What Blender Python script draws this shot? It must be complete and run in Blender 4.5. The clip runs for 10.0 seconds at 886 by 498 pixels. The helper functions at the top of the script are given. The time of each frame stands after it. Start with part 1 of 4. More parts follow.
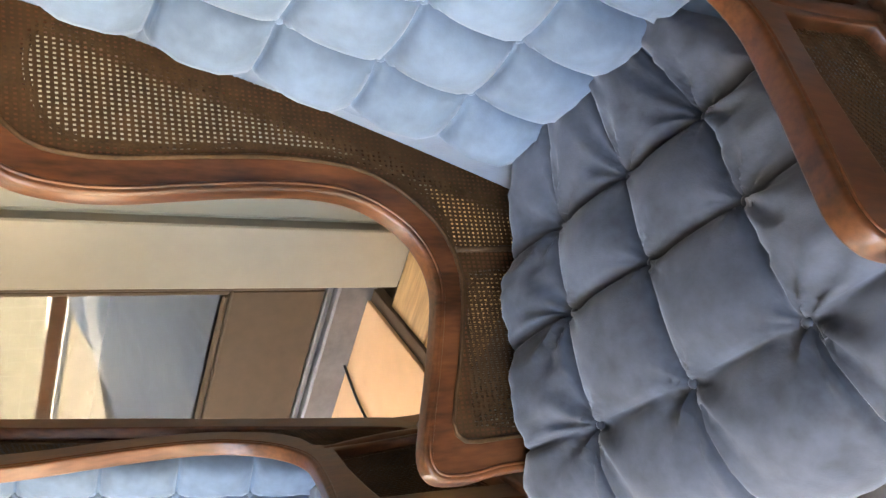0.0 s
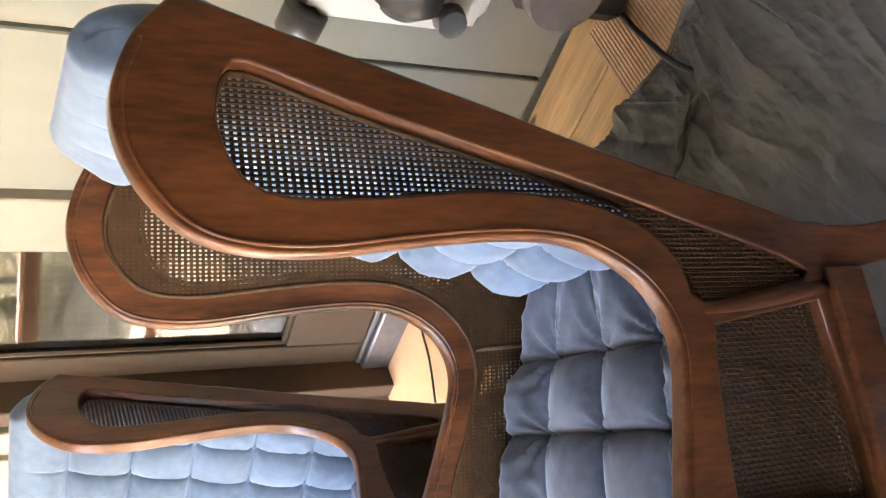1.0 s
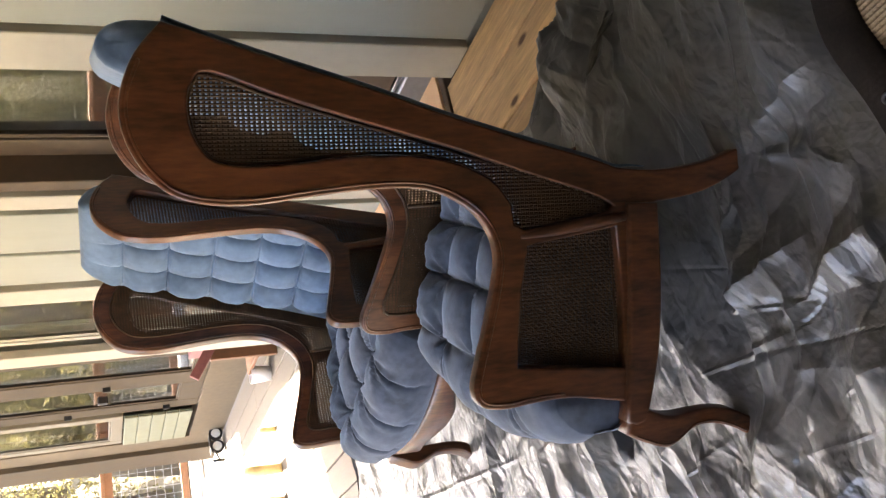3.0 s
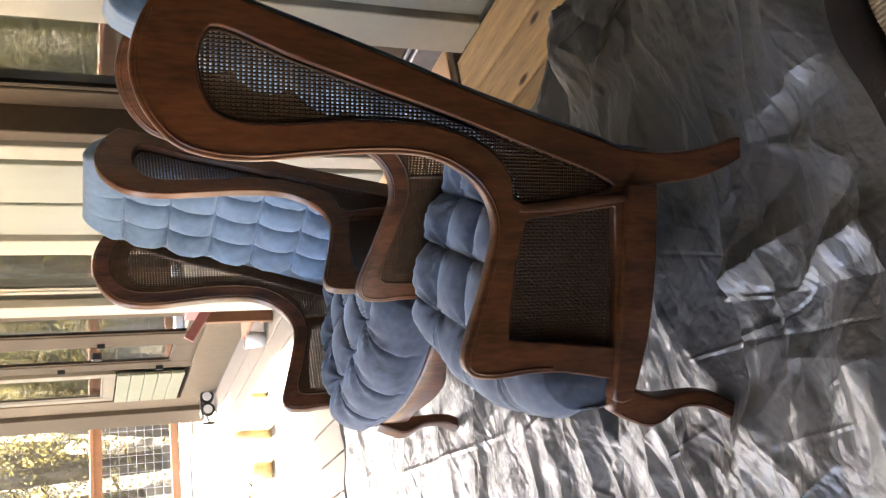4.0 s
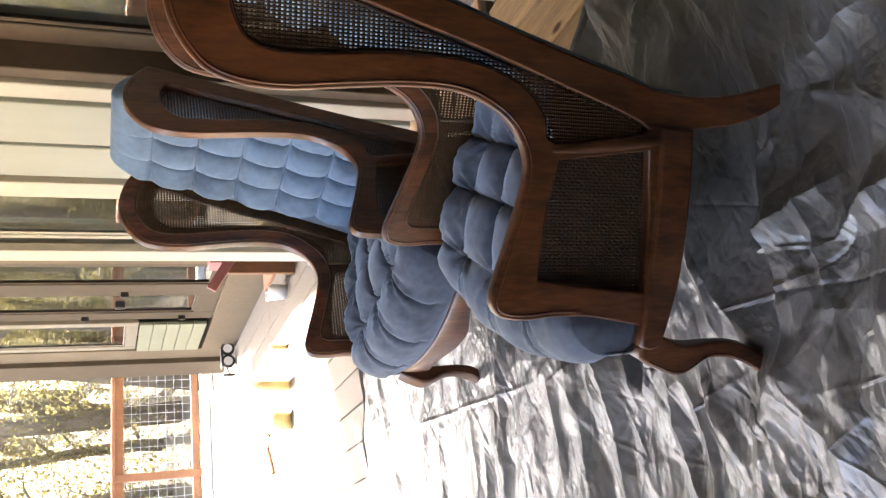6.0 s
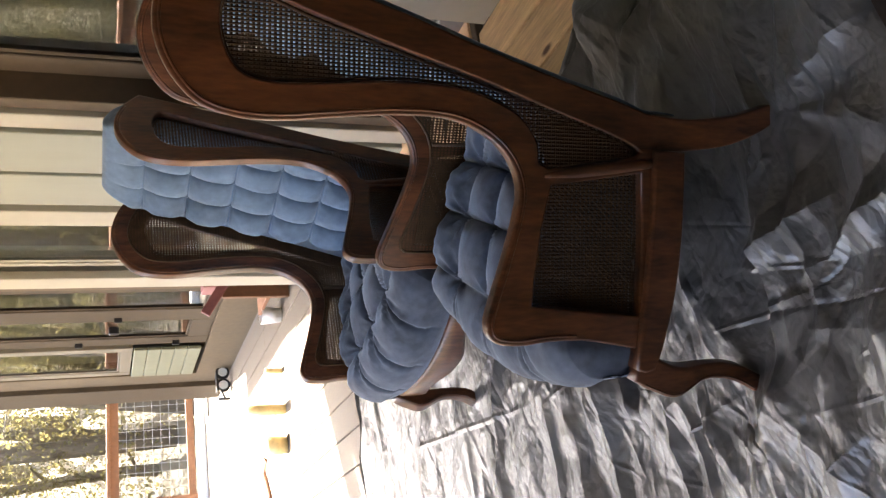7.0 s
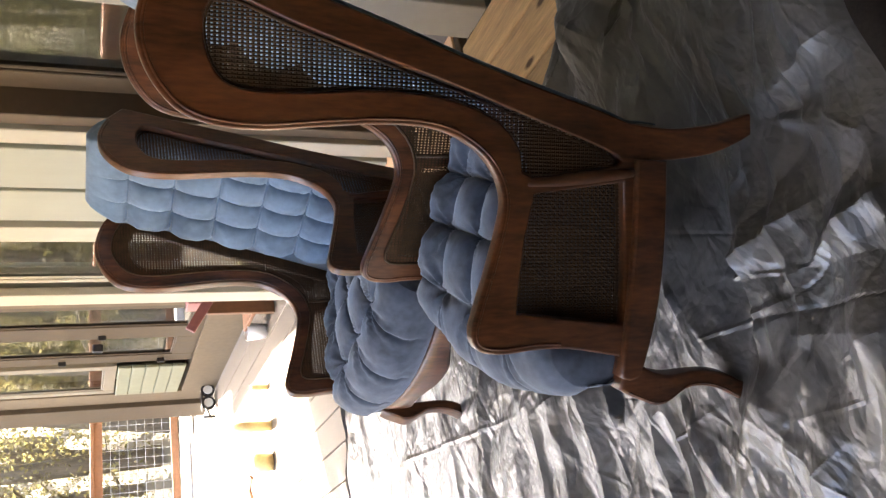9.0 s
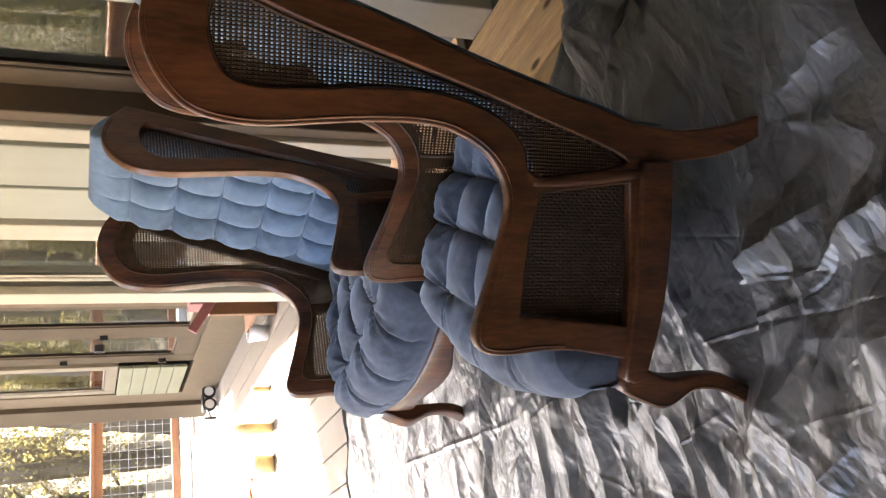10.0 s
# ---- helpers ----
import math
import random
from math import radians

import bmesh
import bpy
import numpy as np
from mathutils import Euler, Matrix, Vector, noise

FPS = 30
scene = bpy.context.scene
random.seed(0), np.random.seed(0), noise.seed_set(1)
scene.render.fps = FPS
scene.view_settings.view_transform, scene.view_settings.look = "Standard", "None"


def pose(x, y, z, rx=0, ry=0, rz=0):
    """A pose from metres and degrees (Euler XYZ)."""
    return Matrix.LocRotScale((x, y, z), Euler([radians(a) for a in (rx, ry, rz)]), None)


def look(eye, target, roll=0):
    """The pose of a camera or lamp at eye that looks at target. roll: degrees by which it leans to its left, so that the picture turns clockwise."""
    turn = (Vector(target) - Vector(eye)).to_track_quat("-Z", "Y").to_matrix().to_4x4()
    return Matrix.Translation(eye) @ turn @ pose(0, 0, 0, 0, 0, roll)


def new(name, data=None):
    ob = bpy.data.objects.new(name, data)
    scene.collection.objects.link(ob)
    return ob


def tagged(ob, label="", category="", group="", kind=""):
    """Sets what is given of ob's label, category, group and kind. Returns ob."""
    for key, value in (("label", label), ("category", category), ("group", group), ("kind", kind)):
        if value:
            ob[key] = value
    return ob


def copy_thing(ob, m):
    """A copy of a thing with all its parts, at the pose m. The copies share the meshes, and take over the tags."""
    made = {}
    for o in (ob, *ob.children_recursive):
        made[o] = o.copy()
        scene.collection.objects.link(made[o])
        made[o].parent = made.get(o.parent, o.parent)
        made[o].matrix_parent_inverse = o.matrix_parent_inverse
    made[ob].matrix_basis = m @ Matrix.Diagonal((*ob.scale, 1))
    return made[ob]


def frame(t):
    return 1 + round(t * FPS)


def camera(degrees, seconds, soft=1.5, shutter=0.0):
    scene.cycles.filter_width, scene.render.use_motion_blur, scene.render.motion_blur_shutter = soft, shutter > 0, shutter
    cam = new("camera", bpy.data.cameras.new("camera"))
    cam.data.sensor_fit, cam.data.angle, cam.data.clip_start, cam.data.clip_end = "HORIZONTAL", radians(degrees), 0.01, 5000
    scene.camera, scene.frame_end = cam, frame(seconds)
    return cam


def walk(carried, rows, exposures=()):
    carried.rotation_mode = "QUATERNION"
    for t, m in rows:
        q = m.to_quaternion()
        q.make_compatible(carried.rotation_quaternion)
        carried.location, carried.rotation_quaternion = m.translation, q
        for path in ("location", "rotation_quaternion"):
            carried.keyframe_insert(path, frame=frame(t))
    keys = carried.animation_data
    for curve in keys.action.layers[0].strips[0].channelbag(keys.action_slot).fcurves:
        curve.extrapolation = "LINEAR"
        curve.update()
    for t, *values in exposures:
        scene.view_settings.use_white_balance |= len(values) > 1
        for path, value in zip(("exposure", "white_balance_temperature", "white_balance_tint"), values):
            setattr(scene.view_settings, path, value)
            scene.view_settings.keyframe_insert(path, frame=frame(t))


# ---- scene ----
# ------------------------------------------------------------------ camera
cam = camera(52.5, 10.0, soft=1.4)
PATH = [
    (0.0, (0.083, 1.222, 1.251), (1.5229, 2.0217, 0.1163), -88.76),
    (0.2, (0.071, 1.083, 1.277), (1.4604, 1.9490, 0.1289), -91.19),
    (0.5, (0.054, 0.882, 1.296), (1.4242, 1.9178, 0.2715), -90.50),
    (0.8, (0.107, 0.727, 1.285), (1.4297, 1.9095, 0.3620), -91.92),
    (1.0, (0.150, 0.633, 1.276), (1.4085, 1.8910, 0.3637), -89.97),
    (1.5, (0.170, 0.412, 1.274), (1.1780, 1.8821, 0.3667), -91.04),
    (2.0, (0.056, 0.100, 1.229), (0.8162, 1.7264, 0.3470), -91.04),
    (2.5, (0.050, -0.025, 1.251), (0.8090, 1.6366, 0.4379), -93.65),
    (2.7, (0.052, -0.029, 1.245), (0.8304, 1.6405, 0.4659), -94.09),
    (3.8, (0.027, -0.029, 1.245), (0.7951, 1.6541, 0.4861), -90.87),
    (4.0, (0.023, -0.034, 1.247), (0.7764, 1.6565, 0.4886), -90.38),
    (4.5, (0.022, -0.042, 1.241), (0.7698, 1.6607, 0.5054), -90.88),
    (5.0, (0.035, -0.071, 1.239), (0.8347, 1.6144, 0.5180), -92.48),
    (5.5, (-0.015, -0.016, 1.259), (0.7162, 1.7042, 0.5484), -89.87),
    (5.7, (-0.014, 0.004, 1.257), (0.6748, 1.7424, 0.5488), -89.40),
    (6.8, (0.000, 0.006, 1.253), (0.7113, 1.7271, 0.5238), -90.03),
    (7.0, (0.004, 0.001, 1.254), (0.7264, 1.7182, 0.5259), -90.14),
    (7.5, (0.007, -0.001, 1.253), (0.7482, 1.7051, 0.5173), -90.14),
    (8.0, (0.001, 0.004, 1.250), (0.7395, 1.7052, 0.5014), -90.10),
    (8.5, (0.000, 0.005, 1.250), (0.7381, 1.7036, 0.4952), -90.08),
    (9.0, (-0.011, 0.002, 1.252), (0.7414, 1.6940, 0.4952), -90.05),
    (9.5, (-0.014, 0.008, 1.251), (0.7406, 1.6980, 0.4920), -90.00),
    (10.0, (-0.014, 0.018, 1.249), (0.7483, 1.7074, 0.4983), -89.34),
]
EXPOSURE = [(0.0, 5.95, 7700, 10), (0.5, 6.3, 9600, 15), (0.8, 6.45, 8300, 14), (1.0, 6.16, 7400, 14), (1.6, 6.67, 6900, 14), (2.1, 5.55, 7400, 12), (2.7, 5.1, 7150, 12), (3.8, 5.36, 6950, 12), (4.4, 5.12, 6950, 12), (5.0, 5.06, 7000, 12), (5.7, 5.25, 6800, 11), (6.8, 4.62, 6850, 12), (7.5, 5.04, 6900, 12), (10.0, 5.04, 6950, 12)]
walk(cam, [(t, look(e, a, r)) for t, e, a, r in PATH], EXPOSURE)

# ------------------------------------------------------------------ sky and sun
SUN_AZ, SUN_EL = 4.0, 55.0  # degrees right of +y, above the horizon
world = bpy.data.worlds.new("sky")
scene.world = world
world.use_nodes = True
wn = world.node_tree
sky = wn.nodes.new("ShaderNodeTexSky")
sky.sky_type = "NISHITA"
sky.sun_disc = False
sky.dust_density = 4.0
sky.sun_elevation = radians(SUN_EL)
sky.sun_rotation = radians(SUN_AZ)
wn.links.new(sky.outputs["Color"], wn.nodes["Background"].inputs["Color"])
wn.nodes["Background"].inputs["Strength"].default_value = 0.095
sun = new("sun", bpy.data.lights.new("sun", "SUN"))
sun.data.energy = 3.2
sun.data.angle = radians(0.6)
sun.data.color = (1.0, 0.93, 0.81)
_to = Vector((math.sin(radians(SUN_AZ)) * math.cos(radians(SUN_EL)), math.cos(radians(SUN_AZ)) * math.cos(radians(SUN_EL)), math.sin(radians(SUN_EL))))
sun.matrix_world = look(tuple(_to * 30), (0, 0, 0))


# ------------------------------------------------------------------ materials
def mat(name, colour, rough=0.6, metal=0.0, spread=0.15, scale=8.0, bump=0.0, bump_scale=60.0, stretch=(1, 1, 1), coat=0.0,
        sheen=0.0, spec=0.5, rand=0.0, second=None, knots=False):
    """Principled material with two scales of noise on colour and roughness, and a fine bump."""
    m = bpy.data.materials.new(name)
    m.use_nodes = True
    nt = m.node_tree
    bs = nt.nodes["Principled BSDF"]
    tc = nt.nodes.new("ShaderNodeTexCoord")
    mp = nt.nodes.new("ShaderNodeMapping")
    mp.inputs["Scale"].default_value = stretch
    nt.links.new(tc.outputs["Object"], mp.inputs["Vector"])
    big = nt.nodes.new("ShaderNodeTexNoise")
    big.inputs["Scale"].default_value = scale
    big.inputs["Detail"].default_value = 4
    nt.links.new(mp.outputs["Vector"], big.inputs["Vector"])
    fine = nt.nodes.new("ShaderNodeTexNoise")
    fine.inputs["Scale"].default_value = scale * 7
    fine.inputs["Detail"].default_value = 3
    nt.links.new(mp.outputs["Vector"], fine.inputs["Vector"])
    ramp = nt.nodes.new("ShaderNodeValToRGB")
    dark = second or tuple(c * (1 - spread * 2) for c in colour)
    light = tuple(min(1, c * (1 + spread)) for c in colour)
    ramp.color_ramp.elements[0].position, ramp.color_ramp.elements[1].position = 0.3, 0.7
    ramp.color_ramp.elements[0].color, ramp.color_ramp.elements[1].color = (*dark, 1), (*light, 1)
    add = nt.nodes.new("ShaderNodeMath")
    add.operation = "MULTIPLY_ADD"
    add.inputs[1].default_value = 0.35
    nt.links.new(fine.outputs["Fac"], add.inputs[0])
    sc = nt.nodes.new("ShaderNodeMath")
    sc.operation = "MULTIPLY"
    sc.inputs[1].default_value = 0.65
    nt.links.new(big.outputs["Fac"], sc.inputs[0])
    nt.links.new(sc.outputs[0], add.inputs[2])
    nt.links.new(add.outputs[0], ramp.inputs["Fac"])
    col = ramp.outputs["Color"]
    if rand:
        info = nt.nodes.new("ShaderNodeObjectInfo")
        mr = nt.nodes.new("ShaderNodeMapRange")
        mr.inputs["To Min"].default_value, mr.inputs["To Max"].default_value = 1 - rand, 1 + rand
        nt.links.new(info.outputs["Random"], mr.inputs["Value"])
        hs = nt.nodes.new("ShaderNodeHueSaturation")
        nt.links.new(mr.outputs["Result"], hs.inputs["Value"])
        nt.links.new(col, hs.inputs["Color"])
        col = hs.outputs["Color"]
    if knots:
        km = nt.nodes.new("ShaderNodeMapping")
        km.inputs["Scale"].default_value = (5.0, 1.9, 5.0)
        info2 = nt.nodes.new("ShaderNodeObjectInfo")
        cmb = nt.nodes.new("ShaderNodeCombineXYZ")
        mul = nt.nodes.new("ShaderNodeMath")
        mul.operation = "MULTIPLY"
        mul.inputs[1].default_value = 37.0
        nt.links.new(info2.outputs["Random"], mul.inputs[0])
        nt.links.new(mul.outputs[0], cmb.inputs["Y"])
        nt.links.new(cmb.outputs[0], km.inputs["Location"])
        nt.links.new(tc.outputs["Object"], km.inputs["Vector"])
        vo = nt.nodes.new("ShaderNodeTexVoronoi")
        vo.voronoi_dimensions = "2D"
        vo.inputs["Scale"].default_value = 1.0
        nt.links.new(km.outputs["Vector"], vo.inputs["Vector"])
        kr = nt.nodes.new("ShaderNodeValToRGB")
        kr.color_ramp.elements[0].position, kr.color_ramp.elements[1].position = 0.035, 0.075
        kr.color_ramp.elements[0].color, kr.color_ramp.elements[1].color = (0.16, 0.10, 0.07, 1), (1, 1, 1, 1)
        nt.links.new(vo.outputs["Distance"], kr.inputs["Fac"])
        mx = nt.nodes.new("ShaderNodeMix")
        mx.data_type, mx.blend_type = "RGBA", "MULTIPLY"
        mx.inputs["Factor"].default_value = 1.0
        nt.links.new(col, mx.inputs["A"])
        nt.links.new(kr.outputs["Color"], mx.inputs["B"])
        col = mx.outputs["Result"]
    nt.links.new(col, bs.inputs["Base Color"])
    rr = nt.nodes.new("ShaderNodeMapRange")
    rr.inputs["To Min"].default_value, rr.inputs["To Max"].default_value = max(0.02, rough * 0.8), min(1, rough * 1.2)
    nt.links.new(big.outputs["Fac"], rr.inputs["Value"])
    nt.links.new(rr.outputs["Result"], bs.inputs["Roughness"])
    bs.inputs["Metallic"].default_value = metal
    bs.inputs["Coat Weight"].default_value = coat
    bs.inputs["Coat Roughness"].default_value = 0.25
    bs.inputs["Sheen Weight"].default_value = sheen
    bs.inputs["Sheen Roughness"].default_value = 0.35
    bs.inputs["Specular IOR Level"].default_value = spec
    if bump:
        bt = nt.nodes.new("ShaderNodeTexNoise")
        bt.inputs["Scale"].default_value = bump_scale
        bt.inputs["Detail"].default_value = 5
        nt.links.new(mp.outputs["Vector"], bt.inputs["Vector"])
        bm_ = nt.nodes.new("ShaderNodeBump")
        bm_.inputs["Strength"].default_value = bump
        bm_.inputs["Distance"].default_value = 0.004
        nt.links.new(bt.outputs["Fac"], bm_.inputs["Height"])
        nt.links.new(bm_.outputs["Normal"], bs.inputs["Normal"])
    return m


def glass_mat(name):
    m = bpy.data.materials.new(name)
    m.use_nodes = True
    nt = m.node_tree
    bs = nt.nodes["Principled BSDF"]
    bs.inputs["Base Color"].default_value = (0.9, 0.95, 0.92, 1)
    bs.inputs["Roughness"].default_value = 0.02
    bs.inputs["Transmission Weight"].default_value = 1.0
    bs.inputs["IOR"].default_value = 1.5
    bs.inputs["Coat Weight"].default_value = 0.4
    bs.inputs["Coat IOR"].default_value = 1.45
    bs.inputs["Coat Roughness"].default_value = 0.01
    return m


MAHOGANY = mat("mahogany", (0.110, 0.038, 0.0145), 0.34, spread=0.45, scale=4, stretch=(5, 5, 1), spec=0.3, bump=0.05, bump_scale=90, coat=0.28)
CANE = mat("woven_cane", (0.064, 0.033, 0.014), 0.55, spread=0.3, scale=40, spec=0.2)
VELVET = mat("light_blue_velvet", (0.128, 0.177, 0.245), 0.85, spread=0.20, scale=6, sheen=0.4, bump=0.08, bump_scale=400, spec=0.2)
# darker, greyer copy of the blue velvet: the seat's shade sits in its colour
SEAT_VELVET = mat("shaded_blue_velvet", (0.065, 0.076, 0.099), 0.85, spread=0.34, scale=6, sheen=0.4, bump=0.08, bump_scale=400, spec=0.2)
for cloth in (VELVET, SEAT_VELVET):
    cloth.node_tree.nodes["Principled BSDF"].inputs["Sheen Tint"].default_value = (0.74, 0.84, 1.0, 1)
    cloth.node_tree.nodes["Principled BSDF"].inputs["Sheen Roughness"].default_value = 0.45
def soft_creases(m, scale, depth):
    """Shallow pulled creases in upholstery, under the nap's own relief."""
    nt = m.node_tree
    tc = nt.nodes.new("ShaderNodeTexCoord")
    n = nt.nodes.new("ShaderNodeTexNoise")
    n.inputs["Scale"].default_value = scale
    n.inputs["Detail"].default_value = 0.5
    n.inputs["Distortion"].default_value = 0.4
    nt.links.new(tc.outputs["Object"], n.inputs["Vector"])
    b = nt.nodes.new("ShaderNodeBump")
    b.inputs["Strength"].default_value = 0.6
    b.inputs["Distance"].default_value = depth
    nt.links.new(n.outputs["Fac"], b.inputs["Height"])
    nap = nt.nodes["Principled BSDF"].inputs["Normal"].links[0].from_node
    nt.links.new(b.outputs["Normal"], nap.inputs["Normal"])
soft_creases(VELVET, 15.0, 0.006)
soft_creases(SEAT_VELVET, 15.0, 0.006)
SIDING = mat("cream_siding", (0.262, 0.252, 0.20), 0.6, spread=0.05, scale=2, stretch=(1, 1, 0.2), bump=0.1, bump_scale=50)
TRIM = mat("cream_trim", (0.36, 0.315, 0.24), 0.5, spread=0.05, scale=3, bump=0.06)
BROWN = mat("brown_door_paint", (0.095, 0.064, 0.040), 0.55, spread=0.12, scale=4, bump=0.06, spec=0.2)
# far wall tone, darkened in the colour to imitate the wall's shade
FARTRIM = mat("darkened_far_trim", (0.115, 0.084, 0.050), 0.7, spread=0.12, scale=3, bump=0.06, spec=0.15)
CEDAR = mat("stained_door_wood", (0.062, 0.043, 0.024), 0.6, spread=0.2, scale=4, stretch=(4, 4, 1), bump=0.06, spec=0.2)
CLAPBOARD = mat("olive_cream_clapboard", (0.17, 0.165, 0.105), 0.65, spread=0.08, scale=3, bump=0.06, spec=0.2)
TANFRAME = mat("tan_window_paint", (0.17, 0.14, 0.095), 0.6, spread=0.08, scale=3, bump=0.06, spec=0.2)
STEEL = mat("dull_aluminium", (0.19, 0.185, 0.185), 0.4, metal=0.6, spread=0.15)
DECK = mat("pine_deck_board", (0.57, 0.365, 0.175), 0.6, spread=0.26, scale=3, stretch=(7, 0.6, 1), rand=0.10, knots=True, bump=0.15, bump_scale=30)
# far boards: colour darkened to hold back glaring sun and its bounce
DECKFAR = mat("toned_down_deck_board", (0.095, 0.075, 0.051), 0.7, spread=0.18, scale=3, stretch=(7, 0.6, 1), rand=0.10, bump=0.15, bump_scale=30)
RAILWOOD = mat("cedar_rail", (0.19, 0.08, 0.034), 0.6, spread=0.2, scale=4, rand=0.08)
TARP = mat("black_plastic_sheet", (0.088, 0.084, 0.081), 0.37, spread=0.2, scale=3, bump=0.05, bump_scale=40, spec=1.0)
def crinkle(m, layers):
    """Crinkles of a thin sheet: small flat cells that meet in straight creases, layer over layer, stronger in some places:
    (scale, stretch, turn, depth)."""
    nt = m.node_tree
    tc = nt.nodes.new("ShaderNodeTexCoord")
    bend = nt.nodes.new("ShaderNodeTexNoise")
    bend.inputs["Scale"].default_value = 5.0
    bend.inputs["Detail"].default_value = 2.0
    nt.links.new(tc.outputs["Object"], bend.inputs["Vector"])
    bent = nt.nodes.new("ShaderNodeVectorMath")
    bent.operation = "MULTIPLY_ADD"
    bent.inputs[1].default_value = (0.10, 0.10, 0.0)
    nt.links.new(bend.outputs["Color"], bent.inputs[0])
    nt.links.new(tc.outputs["Object"], bent.inputs[2])
    last = None
    for i, (scale, stretch, turn, depth) in enumerate(layers):
        mp = nt.nodes.new("ShaderNodeMapping")
        mp.inputs["Rotation"].default_value = (0, 0, radians(turn))
        mp.inputs["Scale"].default_value = (scale / stretch, scale, 0.0)
        nt.links.new(bent.outputs[0], mp.inputs["Vector"])
        cells = nt.nodes.new("ShaderNodeTexVoronoi")
        cells.voronoi_dimensions = "2D"
        cells.feature = "DISTANCE_TO_EDGE" if i < 3 else "F1"
        cells.inputs["Scale"].default_value = 1.0
        nt.links.new(mp.outputs["Vector"], cells.inputs["Vector"])
        where = nt.nodes.new("ShaderNodeTexNoise")
        where.inputs["Scale"].default_value = 2.2 + 1.3 * i
        where.inputs["Detail"].default_value = 2.0
        nt.links.new(tc.outputs["Object"], where.inputs["Vector"])
        much = nt.nodes.new("ShaderNodeMapRange")
        much.inputs["From Min"].default_value, much.inputs["From Max"].default_value = 0.36, 0.66
        much.inputs["To Min"].default_value, much.inputs["To Max"].default_value = 0.15, 1.0
        nt.links.new(where.outputs["Fac"], much.inputs["Value"])
        b = nt.nodes.new("ShaderNodeBump")
        b.inputs["Distance"].default_value = depth
        nt.links.new(much.outputs["Result"], b.inputs["Strength"])
        nt.links.new(cells.outputs["Distance"], b.inputs["Height"])
        if last:
            nt.links.new(last.outputs["Normal"], b.inputs["Normal"])
        last = b
    nt.links.new(last.outputs["Normal"], nt.nodes["Bump"].inputs["Normal"])


crinkle(TARP, [(7.0, 2.2, 8, 0.020), (17.0, 1.8, -28, 0.0085), (40.0, 1.7, 20, 0.0036), (95.0, 1.4, -40, 0.0010)])
PINK = mat("peach_plywood", (0.74, 0.46, 0.255), 0.65, spread=0.06, scale=3, bump=0.05)
MATBROWN = mat("ribbed_brown_mat", (0.561, 0.365, 0.221), 0.8, spread=0.2, scale=12)
GLASS = glass_mat("window_glass")
ROOFWOOD = mat("porch_ceiling_wood", (0.075, 0.055, 0.038), 0.7, spread=0.2, scale=3)
CEIL = mat("stained_porch_boards", (0.13, 0.125, 0.12), 0.7, spread=0.12, scale=2, stretch=(1, 6, 1), bump=0.1)
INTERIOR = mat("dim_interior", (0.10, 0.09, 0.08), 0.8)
GROUND = mat("leafy_ground", (0.065, 0.053, 0.031), 0.95, spread=0.3, scale=0.5, second=(0.07, 0.06, 0.035))
YARD = mat("pale_gravel", (0.55, 0.52, 0.46), 0.95, spread=0.12, scale=1.5, bump=0.4, bump_scale=40)
BARK = mat("grey_bark", (0.16, 0.13, 0.095), 0.9, spread=0.3, scale=6, stretch=(1, 1, 0.2))
LEAF = mat("leaves", (0.068, 0.062, 0.029), 0.8, spread=0.25, scale=2, second=(0.10, 0.083, 0.04))
lt = LEAF.node_tree
_tr = lt.nodes.new("ShaderNodeBsdfTranslucent")
_tr.inputs["Color"].default_value = (0.19, 0.165, 0.065, 1)
_mx = lt.nodes.new("ShaderNodeMixShader")
_mx.inputs["Fac"].default_value = 0.5
lt.links.new(lt.nodes["Principled BSDF"].outputs[0], _mx.inputs[1])
lt.links.new(_tr.outputs[0], _mx.inputs[2])
lt.links.new(_mx.outputs[0], lt.nodes["Material Output"].inputs["Surface"])
WIRE = mat("galvanised_wire", (0.42, 0.41, 0.39), 0.45, metal=0.1)
WHITE = mat("white_plastic", (0.75, 0.73, 0.70), 0.4, spread=0.04)
BLACK = mat("black_plastic", (0.015, 0.015, 0.017), 0.35)
RED = mat("faded_red_paint", (0.24, 0.085, 0.08), 0.55, spread=0.15)
YELLOW = mat("yellow_plastic", (0.80, 0.62, 0.30), 0.45)


# ------------------------------------------------------------------ mesh helpers
def part(name, bm, material, parent=None, label=""):
    """Links a bmesh (or mesh) as one object under a thing or a part."""
    if isinstance(bm, bmesh.types.BMesh):
        me = bpy.data.meshes.new(name)
        bm.to_mesh(me)
        bm.free()
    else:
        me = bm
    if material and not me.materials:
        me.materials.append(material)
    ob = new(name, me)
    if parent:
        ob.parent = parent
    if label:
        ob["label"] = label
    return ob


def empty(name, m, label, category, group="", kind=""):
    ob = new(name)
    ob.empty_display_size = 0.1
    ob.matrix_world = m
    return tagged(ob, label, category, group, kind)


def smooth(me):
    me.polygons.foreach_set("use_smooth", [True] * len(me.polygons))
    return me


def box(x0, y0, z0, x1, y1, z1, bevel=0.004):
    bm = bmesh.new()
    bmesh.ops.create_cube(bm, size=1)
    for v in bm.verts:
        v.co = Vector(((x0 + x1) / 2 + v.co.x * (x1 - x0), (y0 + y1) / 2 + v.co.y * (y1 - y0), (z0 + z1) / 2 + v.co.z * (z1 - z0)))
    if bevel:
        bmesh.ops.bevel(bm, geom=list(bm.edges), offset=bevel, segments=1, affect="EDGES")
    return bm


